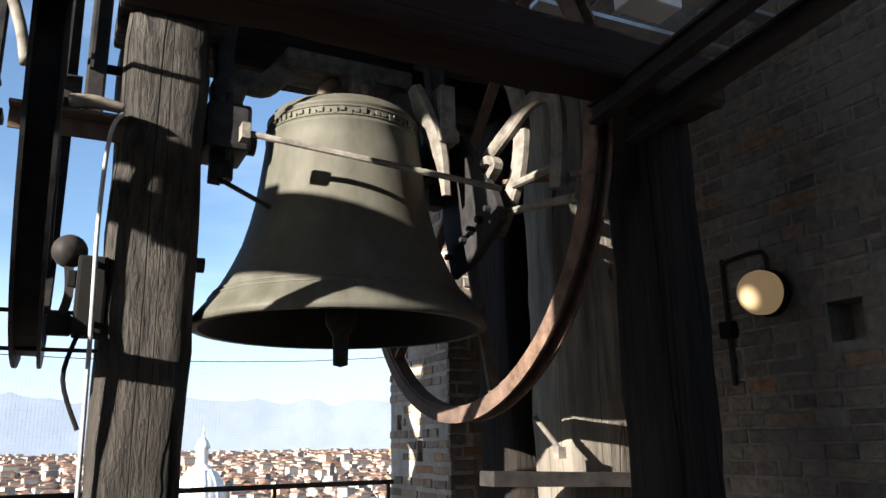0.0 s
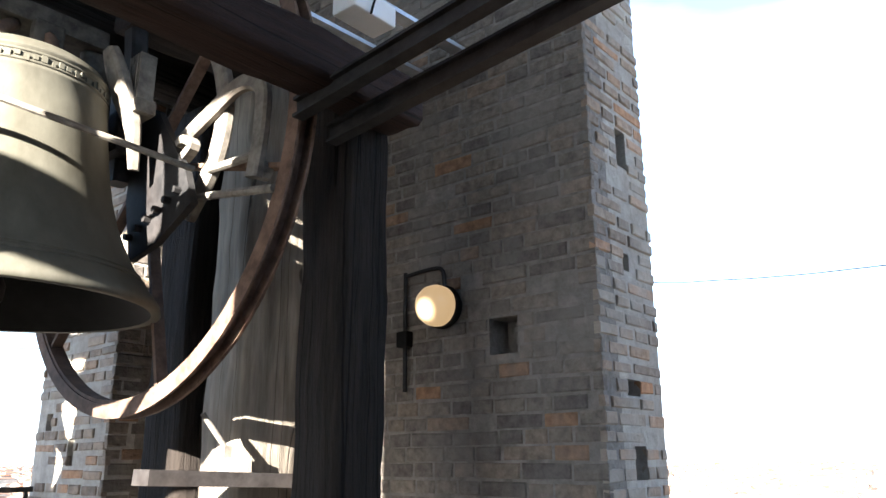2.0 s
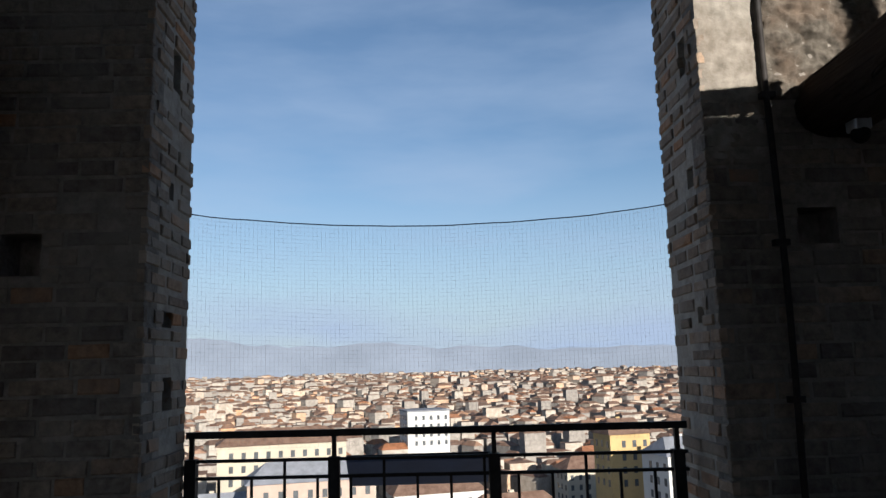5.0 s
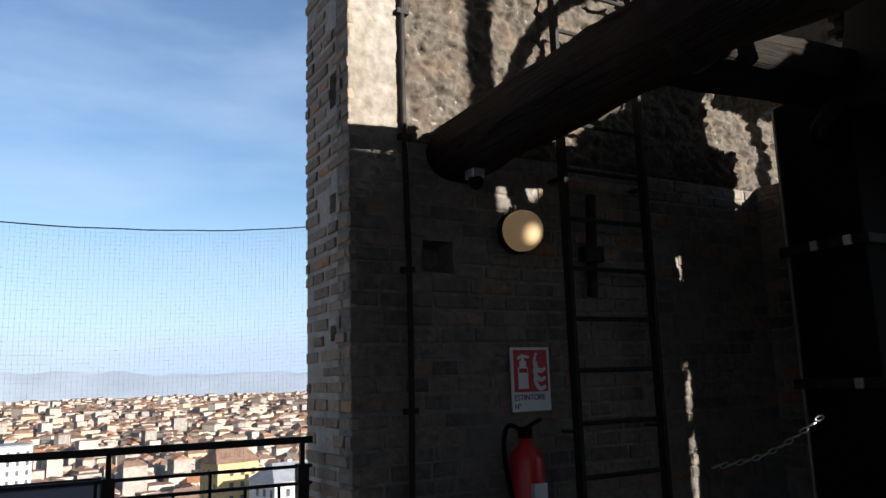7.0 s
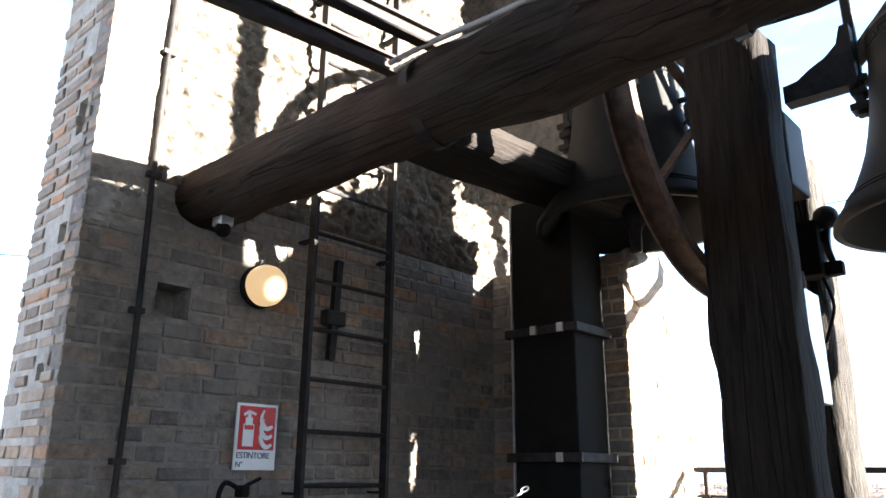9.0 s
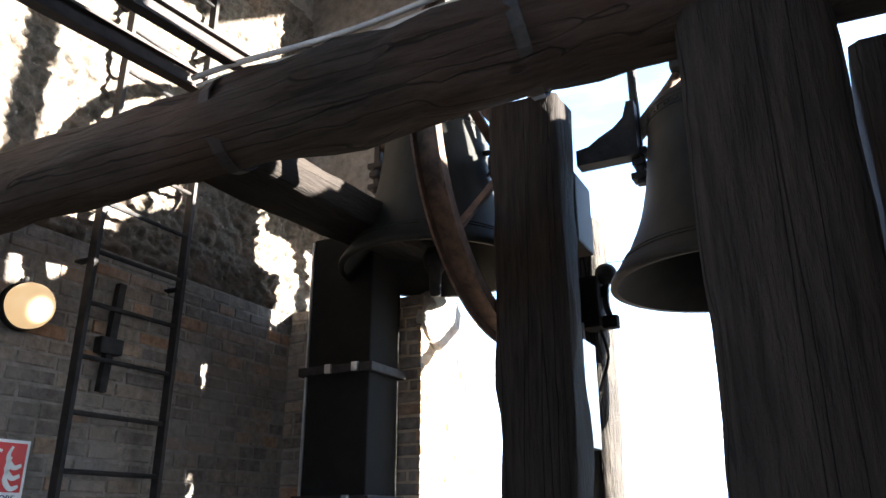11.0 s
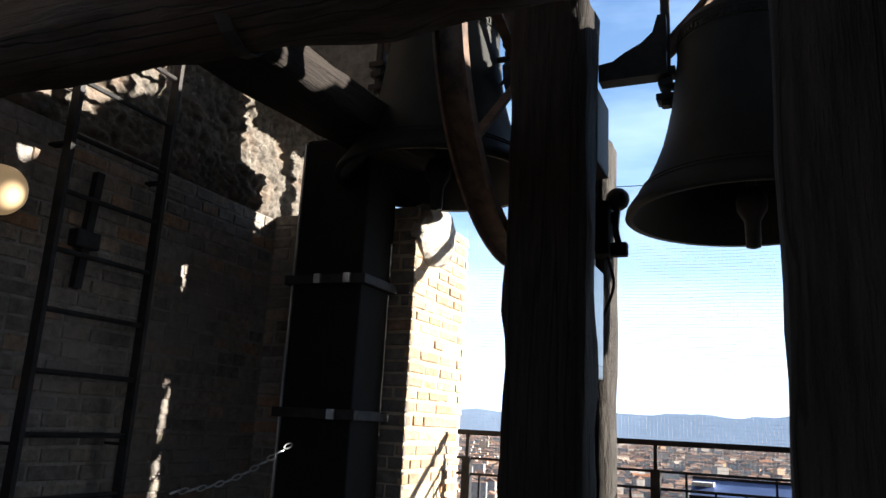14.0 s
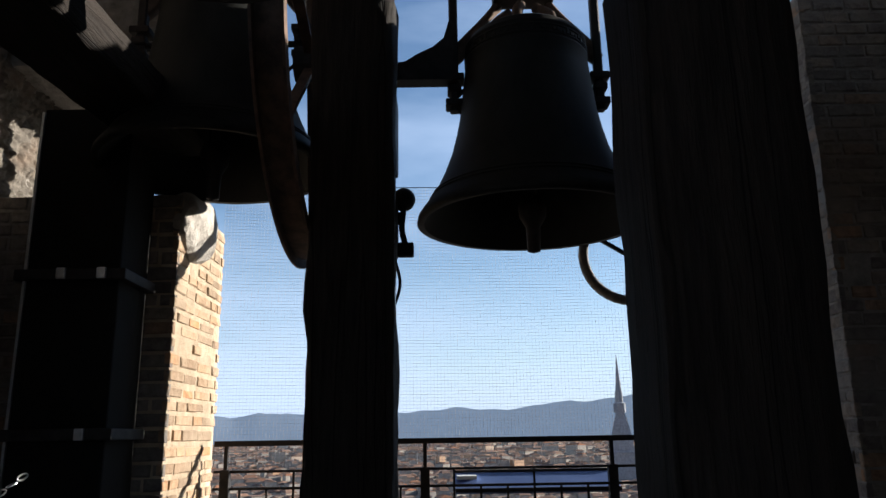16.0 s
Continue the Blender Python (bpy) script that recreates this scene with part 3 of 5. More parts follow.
def bell(at, r, lip, h, mat, label, west=0.5, east=0.45, arms="dustyiron"):
    """A bell that swings about an axis along x, in a cast yoke with bearings west and east."""
    cx, cy = at
    b = empty("bell", (cx, cy, lip), label, "bell", "bells of the tower")
    at_m = Matrix.Translation((cx, cy, lip))
    bm = bmesh.new()
    inner = [(max(q[0] - 0.085 * (1 - 0.45 * q[1]), 0), min(q[1], 0.95)) for q in OUT if q[1] > 0.03]
    lathe(bm, [(a * r, z * h) for a, z in reversed(OUT)] + [(0.94 * r, 0.0)], 64)
    bmesh.ops.remove_doubles(bm, verts=bm.verts, dist=1e-5)
    part("bell_body", bm, mat, b, "", True, at_m)
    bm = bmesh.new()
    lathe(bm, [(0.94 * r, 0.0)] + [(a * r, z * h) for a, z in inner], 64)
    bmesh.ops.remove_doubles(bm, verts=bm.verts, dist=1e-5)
    part("bell_mouth", bm, M["mouthshade"], b, "inside of the bell, its shade put into the colour", True, at_m)
    for z in (0.115, 0.135, 0.87, 0.91):
        bm = bmesh.new()
        rr = np.interp(z, [q[1] for q in OUT], [q[0] for q in OUT]) * r
        pts = [(rr * math.cos(q * math.pi / 24), rr * math.sin(q * math.pi / 24), z * h) for q in range(48)]
        sweep(bm, pts, round_section(0.006, 6), True)
        part("moulding", bm, mat, b, "", True, at_m)
    bm = bmesh.new()
    for q in range(72):
        a = q * math.pi * 2 / 72
        rr = 0.552 * r
        t = Matrix.Rotation(a, 4, "Z") @ Matrix.Translation((rr, 0, 0.885 * h + 0.006 * math.sin(q * 2.3)))
        box(bm, (-0.012, -0.005 - 0.004 * (q % 3), -0.008 - 0.005 * (q % 2)), (0.0035, 0.007, 0.01 + 0.004 * (q % 4 == 1)), 0, t)
    tagged(part("frieze", bm, mat, b, "cast relief band round the shoulder", False, at_m), kind="stuff")
    bm = bmesh.new()
    zt = lip + h
    for k in range(5):
        a = k * math.pi / 2.5
        dx, dy = math.cos(a) * 0.1, math.sin(a) * 0.1
        sweep(bm, smooth_path([(cx + dx * 1.5, cy + dy * 1.5, zt - 0.01), (cx + dx * 1.6, cy + dy * 1.6, zt + 0.07), (cx + dx * 0.7, cy + dy * 0.7, zt + 0.15)], 4), round_section(0.028, 8))
    part("crown", bm, M["crown"], b, "brown iron crown loops", True)
    bm = bmesh.new()
    wy, wz = (0.06, 0.04) if arms == "iron" else (0.1, 0.0)
    wx = 0.16 if arms == "iron" else 0.3
    box(bm, (cx - wx, cy - wy, zt + 0.16 + wz), (cx + wx, cy + wy, zt + 0.25 + wz), 0.015)
    box(bm, (cx - 0.02, cy - 0.15, zt + 0.05), (cx + 0.1, cy - 0.1, zt + 0.16), 0.01)
    part("headstock", bm, M[arms], b, "heavy iron headstock")
    za = lip + 0.8 * h
    if arms == "iron":
        for sgn, d in ((-1, west), (1, east)):
            bx = cx + sgn * d
            bm = bmesh.new()
            sweep(bm, smooth_path([(bx + sgn * 0.01, cy - 0.02, zt - 0.12), (bx - sgn * 0.06, cy - 0.02, zt - 0.03), (bx - sgn * 0.14, cy - 0.02, zt + 0.08), (bx - sgn * 0.24, cy - 0.02, zt + 0.2)], 5), lambda i: rect_section(0.07, 0.055 + 0.02 * math.sin(i * 0.4), 0.012))
            part("arm", bm, M["crown"], b, "curved brown yoke arm", True)
            bm = bmesh.new()
            sweep(bm, [(bx, cy, zt - 0.41), (bx, cy, zt + 0.62)], rect_section(0.045, 0.05, 0.008))
            part("upright", bm, M["iron"], b, "slender iron yoke rod")
            for dz, w in ((-0.23, 0.05), (-0.29, 0.035), (-0.37, 0.045)):
                bm = bmesh.new()
                box(bm, (bx - w, cy - 0.05, zt + dz - 0.018), (bx + w, cy + 0.05, zt + dz + 0.018), 0.008)
                part("nut", bm, M["iron"], b)
            bm = bmesh.new()
            rod(bm, (bx - sgn * 0.12, cy, zt - 0.3), (bx + sgn * 0.02, cy, zt - 0.3), 0.017)
            rod(bm, (bx - sgn * 0.08, cy, zt - 0.45), (bx + sgn * 0.0, cy, zt - 0.39), 0.01)
            part("stay", bm, M["iron"], b)
    else:
        for sgn, d in ((-1, west), (1, east)):
            bx = cx + sgn * d
            bm = bmesh.new()
            sweep(bm, smooth_path([(bx, cy - 0.02, za + 0.12), (bx - sgn * 0.05, cy - 0.02, za + 0.26), (bx - sgn * 0.16, cy - 0.02, zt + 0.08), (cx + sgn * 0.27, cy - 0.02, zt + 0.2)], 5), rect_section(0.1, 0.07, 0.015))
            part("arm", bm, M[arms], b, "curved cast iron yoke arm", True)
            bm = bmesh.new()
            sweep(bm, smooth_path([(bx, cy, za - 0.18), (bx, cy, za), (bx, cy, za + 0.2), (bx + sgn * 0.02, cy, zt + 0.2), (bx - sgn * 0.02, cy, zt + 0.62)], 4), lambda i: rect_section(0.13 if 3 < i < 10 else 0.08, 0.09, 0.012))
            part("upright", bm, M["iron"], b, "black iron yoke upright")
            bm = bmesh.new()
            box(bm, (bx - 0.09, cy - 0.13, za - 0.08), (bx + 0.09, cy + 0.13, za + 0.12), 0.02)
            rod(bm, (bx - 0.13, cy, za), (bx + 0.13, cy, za), 0.05, 14)
            part("bearing", bm, M["iron"], b, "black bearing block")
            for dy in (-0.1, 0.1):
                bm = bmesh.new()
                rod(bm, (bx, cy + dy, za - 0.13), (bx, cy + dy, za + 0.17), 0.016, 6)
                part("bolt", bm, M["iron"], b)
    bm = bmesh.new()
    rod(bm, (cx, cy, lip + 0.8 * h), (cx, cy, lip + 0.05), 0.022)
    lathe_ring = [(0.0, 0.22), (0.05, 0.2), (0.07, 0.15), (0.065, 0.1), (0.035, 0.05), (0.032, -0.07), (0.0, -0.08)]
    rr = []
    for q, z in lathe_ring:
        rr.append([bm.verts.new((cx + q * math.cos(i * math.pi / 6), cy + q * math.sin(i * math.pi / 6), lip - 0.07 + z)) for i in range(12)])
    for u, v in zip(rr, rr[1:]):
        for i in range(12):
            bm.faces.new((u[i], u[(i + 1) % 12], v[(i + 1) % 12], v[i]))
    part("clapper", bm, M["iron"], b, "black iron clapper", True)
    return b


def wheel(owner, at, r, mat, label, width=0.09, spokes=6, turn=0.0):
    """A bell wheel in the plane across x."""
    x, y, z = at
    w = new("wheel")
    w.empty_display_size = 0.1
    w.matrix_world = Matrix.Translation(at)
    tagged(w, label)
    w.parent = owner
    w.matrix_parent_inverse = owner.matrix_world.inverted()
    for nm, dr, ww, hh in (("rim", 0.0, width, 0.03), ("flange", 0.03, 0.012, 0.06)):
        for dx in ((0,) if nm == "rim" else (-width / 2, width / 2)):
            bm = bmesh.new()
            pts = [(x + dx, y + (r + dr) * math.cos(q * math.pi / 36), z + (r + dr) * math.sin(q * math.pi / 36)) for q in range(72)]
            n = len(pts)
            rings = []
            for q in range(n):
                a = q * math.pi / 36
                cr = Vector((0, math.cos(a), math.sin(a)))
                rings.append([bm.verts.new(Vector(pts[q]) + Vector((sx * ww / 2, 0, 0)) + cr * sr * hh / 2) for sx, sr in ((-1, -1), (1, -1), (1, 1), (-1, 1))])
            for q in range(n):
                u, v = rings[q], rings[(q + 1) % n]
                for i in range(4):
                    bm.faces.new((u[i], u[(i + 1) % 4], v[(i + 1) % 4], v[i]))
            part(nm, bm, mat, w)
    for q in range(spokes):
        a = turn + q * 2 * math.pi / spokes
        bm = bmesh.new()
        sweep(bm, [(x, y + 0.06 * math.cos(a), z + 0.06 * math.sin(a)), (x, y + r * math.cos(a), z + r * math.sin(a))], rect_section(0.05, 0.02))
        part("spoke", bm, mat, w)
    bm = bmesh.new()
    rod(bm, (x - 0.08, y, z), (x + 0.08, y, z), 0.09, 16)
    part("hub", bm, M["iron"], w)
    return w


bell_a = bell((1.8, 3.43), 0.62, 1.98, 0.98, M["bronze"], "large grey-green bronze bell with relief bands, sunlit above", 0.53, 0.45)
bell_b = bell((0.834, -2.96), 0.565, 2.355, 1.0, M["shadebronze"], "bronze bell in the south opening, shade put into its dark colour", 0.37, 0.37, "iron")
bell_c = bell((2.36, -2.82), 0.54, 2.6, 0.96, M["shadebronze"], "bronze bell beside the corner post, shade put into its dark colour", 0.4, 0.4, "iron")
bell_d = bell((-0.08, 3.43), 0.52, 2.05, 0.9, M["shadebronze"], "bronze bell beyond the weathered post, shade put into its dark colour", 0.5, 0.5, "iron")
wheel(bell_a, (2.42, 3.5, 2.73), 1.07, M["rust"], "rusty iron bell wheel with deep rope channel", 0.07, 6, 0.25)
wheel(bell_d, (0.64, 3.43, 2.84), 0.98, M["iron"], "dark iron bell wheel seen edge-on", 0.08, 6, 0.5)
wheel(bell_c, (1.91, -2.83, 3.15), 0.95, M["crown"], "brown iron bell wheel of the south bell", 0.12, 6, 0.3)
bm = bmesh.new()
sweep(bm, [(0.22 + 0.258 * math.cos(q * math.pi / 18), -3.57, 2.33 + 0.258 * math.sin(q * math.pi / 18)) for q in range(36)], rect_section(0.05, 0.05, 0.01), True)
part("pulley_rim", bm, M["castiron"], bell_b, "curved iron rope guide behind the bell", True)
for a in (0.55, 2.6, 4.7):
    bm = bmesh.new()
    sweep(bm, [(0.22, -3.57, 2.33), (0.22 + 0.25 * math.cos(a), -3.57, 2.33 + 0.25 * math.sin(a))], rect_section(0.025, 0.02))
    part("pulley_spoke", bm, M["iron"], bell_b)

brk = empty("bearing_bracket", (1.33, -2.92, 3.1), "black cast iron bearing bracket on the timber post", "bracket")
bm = bmesh.new()
f0 = bm.faces.new([bm.verts.new((x, -2.95, z)) for x, z in ((1.52, 3.17), (1.52, 3.08), (1.19, 3.08), (1.19, 3.4), (1.23, 3.4), (1.255, 3.31), (1.31, 3.26), (1.39, 3.22), (1.45, 3.18))])
ex = bmesh.ops.extrude_face_region(bm, geom=[f0])
bmesh.ops.translate(bm, vec=(0, 0.09, 0), verts=[v for v in ex["geom"] if isinstance(v, bmesh.types.BMVert)])
part("casting", bm, M["iron"], brk)
# striking gear of the large bell: pale cast arms beside the wheel
gear = empty("bell_gear", (2.3, 3.1, 2.5), "dusty cast iron swing gear of the large bell", "bell gear")
bm = bmesh.new()
sweep(bm, smooth_path([(2.4, 3.03, 3.2), (2.4, 2.93, 3.02), (2.4, 2.88, 2.82), (2.4, 2.93, 2.6), (2.4, 3.1, 2.4)], 6), rect_section(0.05, 0.08, 0.012))
part("curved_arm", bm, M["castiron"], gear)
bm = bmesh.new()
sweep(bm, smooth_path([(2.36, 3.2, 2.70), (2.36, 2.92, 2.80), (2.36, 2.72, 2.86), (2.36, 2.58, 2.8), (2.36, 2.57, 2.62), (2.36, 2.6, 2.44)], 6), rect_section(0.04, 0.07, 0.01))
part("hook_arm", bm, M["castiron"], gear)
bm = bmesh.new()
for a, b in (((2.38, 2.93, 2.56), (2.38, 2.58, 2.54)), ((2.38, 3.0, 2.46), (2.38, 2.5, 2.38))):
    rod(bm, a, b, 0.017)
rod(bm, (2.36, 2.6, 2.48), (2.42, 2.6, 2.48), 0.04, 12)
part("link_rod", bm, M["castiron"], gear)
bm = bmesh.new()
sweep(bm, smooth_path([(2.05, 3.2, 3.06), (2.1, 3.18, 2.9), (2.15, 3.15, 2.74), (2.17, 3.14, 2.55)], 5), lambda i: rect_section(0.05, 0.07 + 0.05 * math.sin(i * 0.3), 0.012))
part("yoke_leg", bm, M["castiron"], gear)
bm = bmesh.new()
for i in range(5):
    box(bm, (2.13, 3.1 + i * 0.02, 2.83), (2.2, 3.11 + i * 0.02, 3.05))
box(bm, (2.12, 3.08, 2.78), (2.21, 3.22, 2.84), 0.01)
part("leaf_spring", bm, M["castiron"], gear, "stacked leaf spring")
bm = bmesh.new()
plate = [(3.36, 2.95), (3.18, 2.86), (2.92, 2.52), (2.86, 2.38), (3.1, 2.26), (3.3, 2.22), (3.38, 2.5)]
fs = [bm.verts.new((2.27, y, z)) for y, z in plate]
f0 = bm.faces.new(fs)
ex = bmesh.ops.extrude_face_region(bm, geom=[f0])
bmesh.ops.translate(bm, vec=(0.03, 0, 0), verts=[v for v in ex["geom"] if isinstance(v, bmesh.types.BMVert)])
for i in range(6):
    rod(bm, (2.24, 3.3 - i * 0.07, 2.32 + 0.025 * i), (2.31, 3.3 - i * 0.07, 2.32 + 0.025 * i), 0.015, 6)
part("cheek_plate", bm, M["iron"], gear, "bolted black cheek plate")
bm = bmesh.new()
sweep(bm, smooth_path([(2.3, 3.1, 2.63), (2.3, 3.0, 2.68), (2.3, 2.93, 2.64), (2.3, 2.99, 2.6)], 5), rect_section(0.04, 0.035))
part("claw", bm, M["castiron"], gear)
bm = bmesh.new()
rod(bm, (1.27, 3.0, 2.63), (2.2, 2.74, 2.46), 0.013)
box(bm, (1.255, 2.97, 2.6), (1.285, 3.03, 2.66))
part("tie_rod", bm, M["castiron"], gear, "pale tie rod in front of the bell")
bm = bmesh.new()
sweep(bm, [(1.24, 3.4, 2.72), (1.23, 3.35, 2.55)], rect_section(0.05, 0.05))
rod(bm, (1.23, 3.35, 2.57), (1.42, 3.2, 2.42), 0.01)
part("stay", bm, M["iron"], gear)
# the darker iron stands in for the shadow that lies on this channel
bm = bmesh.new()
sweep(bm, [(2.36, 3.2, 1.37), (3.34, 3.2, 1.33)], rect_section(0.12, 0.06))
sill = finish("iron_channel", bm, M["iron"])
tagged(sill, "low dusty iron channel across the pale post, darkened for shadow", "iron channel")
bm = bmesh.new()
rod(bm, (2.62, 3.22, 1.62), (2.73, 3.2, 1.48), 0.012)
box(bm, (2.71, 3.18, 1.44), (2.75, 3.22, 1.49))
part("hook", bm, M["castiron"], sill, "pale iron hook")

# rods, hammer balls and cable on the weathered post
for bx, by, bz, sy in ((0.74, 3.3, 2.2, 1), (1.47, -3.1, 2.53, -1)):
    hm = empty("bell_hammer", (bx, by, bz), "black iron bell hammer with round head and motor box", "bell hammer", "bell hammers")
    bm = bmesh.new()
    bmesh.ops.create_uvsphere(bm, u_segments=20, v_segments=12, radius=0.06, matrix=Matrix.Translation((bx, by, bz)))
    part("head", bm, M["iron"], hm, "", True)
    bm = bmesh.new()
    sweep(bm, smooth_path([(bx + 0.0, by, bz - 0.04), (bx + 0.01, by, bz - 0.16), (bx - 0.02, by, bz - 0.28)], 4), rect_section(0.03, 0.03))
    part("lever", bm, M["iron"], hm)
    bm = bmesh.new()
    box(bm, (bx + 0.03, by - 0.06, bz - 0.3), (bx + 0.13, by + 0.08, bz - 0.02), 0.012)
    box(bm, (bx - 0.05, by - 0.03, bz - 0.3), (bx + 0.03, by + 0.03, bz - 0.23), 0.01)
    box(bm, (bx + 0.0, by - 0.02, bz - 0.13), (bx + 0.03, by + 0.02, bz - 0.07), 0.005)
    for dz in (-0.26, -0.05):
        rod(bm, (bx + 0.08, by - 0.075, bz + dz), (bx + 0.08, by - 0.055, bz + dz), 0.012, 8)
    # black instead of iron puts the shade on the box into its colour
    part("motor_box", bm, M["black"], hm)
    bm = bmesh.new()
    sweep(bm, smooth_path([(bx + 0.05, by, bz - 0.3), (bx + 0.02, by, bz - 0.45), (bx + 0.08, by, bz - 0.62)], 5), round_section(0.008, 6))
    part("cable", bm, M["black"], hm)
bm = bmesh.new()
sweep(bm, smooth_path([(0.84, 3.24, 1.3), (0.83, 3.22, 1.9), (0.82, 3.22, 2.3), (0.83, 3.2, 2.62), (0.87, 3.2, 2.72)], 6), round_section(0.008, 8))
tagged(finish("cable", bm, M["cable"], smooth=True), "pale cable clipped to the weathered post", "cable")
for z, x0 in ((1.85, 0.35), (1.98, 0.4)):
    bm = bmesh.new()
    rod(bm, (x0, 3.3, z), (0.88, 3.3, z), 0.008, 6)
    tagged(finish("tie_rod", bm, M["iron"]), "thin iron rod beside the weathered post", "rod")
# bearing stand of the far bell, with its flat cross bar and a dusty lever
stand = empty("bearing_stand", (0.67, 3.3, 2.7), "dark iron bearing stand beside the weathered post", "bearing stand")
for x0, x1 in ((0.73, 0.8),):
    bm = bmesh.new()
    box(bm, (x0, 3.27, 2.66), (x1, 3.38, 3.7), 0.01)
    box(bm, (x0 + 0.01, 3.25, 2.9), (x0 + 0.022, 3.27, 3.55))
    part("cheek", bm, M["iron"], stand)
bm = bmesh.new()
box(bm, (0.5, 3.2, 2.69), (0.88, 3.27, 2.705), 0.003)
box(bm, (0.5, 3.26, 2.62), (0.88, 3.27, 2.69))
part("cross_bar", bm, M["rust"], stand, "flat rusty angle bar")
bm = bmesh.new()
sweep(bm, smooth_path([(0.69, 3.22, 2.735), (0.76, 3.2, 2.74), (0.83, 3.2, 2.735), (0.87, 3.2, 2.73)], 4), lambda i: rect_section(0.05, 0.055 - 0.002 * i, 0.015))
part("lever", bm, M["castiron"], stand, "dusty cast lever", True)
bm = bmesh.new()
sweep(bm, smooth_path([(0.44, 3.3, 3.2), (0.5, 3.28, 3.02), (0.53, 3.28, 2.88)], 4), rect_section(0.04, 0.05, 0.01))
part("brace", bm, M["castiron"], stand, "curved dusty brace", True)
# motor box, plate and loops on the south post
mb = empty("motor_box", (1.45, -2.75, 2.9), "dark bell motor box with chain guard on the timber post", "motor box")
bm = bmesh.new()
box(bm, (1.49, -2.98, 2.6), (1.62, -2.7, 2.98), 0.015)
part("housing", bm, M["iron"], mb)
bm = bmesh.new()
sweep(bm, smooth_path([(1.53, -2.8, 2.2), (1.52, -2.8, 1.95), (1.56, -2.8, 1.75), (1.58, -2.8, 1.62)], 6), round_section(0.01, 6))
part("cable", bm, M["cable"], mb, "hanging pale cable")
bm = bmesh.new()
box(bm, (1.5, -2.9, 1.6), (1.62, -2.7, 1.66), 0.005)
box(bm, (1.5, -2.9, 1.66), (1.515, -2.7, 2.1))
part("bracket_plate", bm, M["steel"], mb, "bright bracket plate")

# ---- east wall fittings ----
ladder = empty("wall_ladder", (3.5, -1.78, 0.9), "dark iron ladder fixed to the brick wall", "ladder")
for y in (-1.51, -2.06):
    bm = bmesh.new()
    sweep(bm, [(3.5, y, FLOOR), (3.5, y, 5.2)], rect_section(0.05, 0.022))
    part("stile", bm, M["iron"], ladder)
for i in range(19):
    z = 0.48 + i * 0.252
    bm = bmesh.new()
    rod(bm, (3.5, -1.5, z), (3.5, -2.07, z), 0.012)
    part("rung", bm, M["iron"], ladder)
for z in (1.2, 2.45, 3.9):
    for y in (-1.51, -2.06):
        bm = bmesh.new()
        sweep(bm, [(3.5, y, z), (3.61, y, z)], rect_section(0.04, 0.012))
        part("bracket", bm, M["iron"], ladder)
anchor = empty("wall_anchor", (3.58, -1.72, 2.0), "rusty iron tie anchor on the brick wall", "tie anchor")
bm = bmesh.new()
sweep(bm, [(3.575, -1.75, 2.4), (3.575, -1.72, 1.86)], rect_section(0.035, 0.04))
part("bar", bm, M["iron"], anchor)
bm = bmesh.new()
box(bm, (3.54, -1.79, 2.04), (3.6, -1.66, 2.12), 0.01)
part("wedge", bm, M["iron"], anchor)

sign = empty("extinguisher_sign", (3.585, -1.305, 1.455), "white and red fire extinguisher sign", "sign")
bm = bmesh.new()
box(bm, (3.574, -1.415, 1.305), (3.582, -1.19, 1.605))
part("plate", bm, M["plaster"], sign)
bm = bmesh.new()
box(bm, (3.570, -1.4, 1.395), (3.574, -1.205, 1.592))
part("red_field", bm, M["red"], sign, "red pictogram field")
bm = bmesh.new()
box(bm, (3.566, -1.282, 1.41), (3.570, -1.225, 1.51))
box(bm, (3.566, -1.272, 1.51), (3.570, -1.235, 1.54))
box(bm, (3.566, -1.262, 1.54), (3.570, -1.245, 1.565))
sweep(bm, [(3.568, -1.225, 1.55), (3.568, -1.25, 1.568), (3.568, -1.29, 1.556)], rect_section(0.004, 0.012))
part("extinguisher_picture", bm, M["plaster"], sign, "white extinguisher pictogram")
bm = bmesh.new()
box(bm, (3.562, -1.276, 1.485), (3.566, -1.231, 1.505))
part("picture_band", bm, M["red"], sign)
for k in range(3):
    bm = bmesh.new()
    z0 = 1.408 + k * 0.042
    pts = smooth_path([(3.568, -1.385, z0 + 0.012), (3.568, -1.355, z0), (3.568, -1.33, z0 + 0.02), (3.568, -1.322, z0 + 0.05), (3.568, -1.335, z0 + 0.085)], 5)
    sweep(bm, pts, lambda i: rect_section(0.004, 0.008 + 0.014 * math.sin(math.pi * min(i + 2, 20) / 21)))
    part("flame", bm, M["plaster"], sign)
for text, y, z, size in (("ESTINTORE", -1.2, 1.357, 0.038), ("N\u00b0", -1.2, 1.318, 0.034)):
    cu = bpy.data.curves.new("lettering", "FONT")
    cu.body, cu.size, cu.extrude, cu.space_character = text, size, 0.001, 0.92
    tmp = bpy.data.objects.new("lettering", cu)
    scene.collection.objects.link(tmp)
    me = bpy.data.meshes.new_from_object(tmp.evaluated_get(bpy.context.evaluated_depsgraph_get()))
    bpy.data.objects.remove(tmp)
    me.materials.clear()
    me.materials.append(M["navy"])
    ob = new("lettering", me)
    ob.matrix_world = Matrix.Translation((3.572, y, z)) @ Matrix(((0, 0, -1, 0), (-1, 0, 0, 0), (0, 1, 0, 0), (0, 0, 0, 1)))
    ob.parent = sign
    ob.matrix_parent_inverse = sign.matrix_world.inverted()

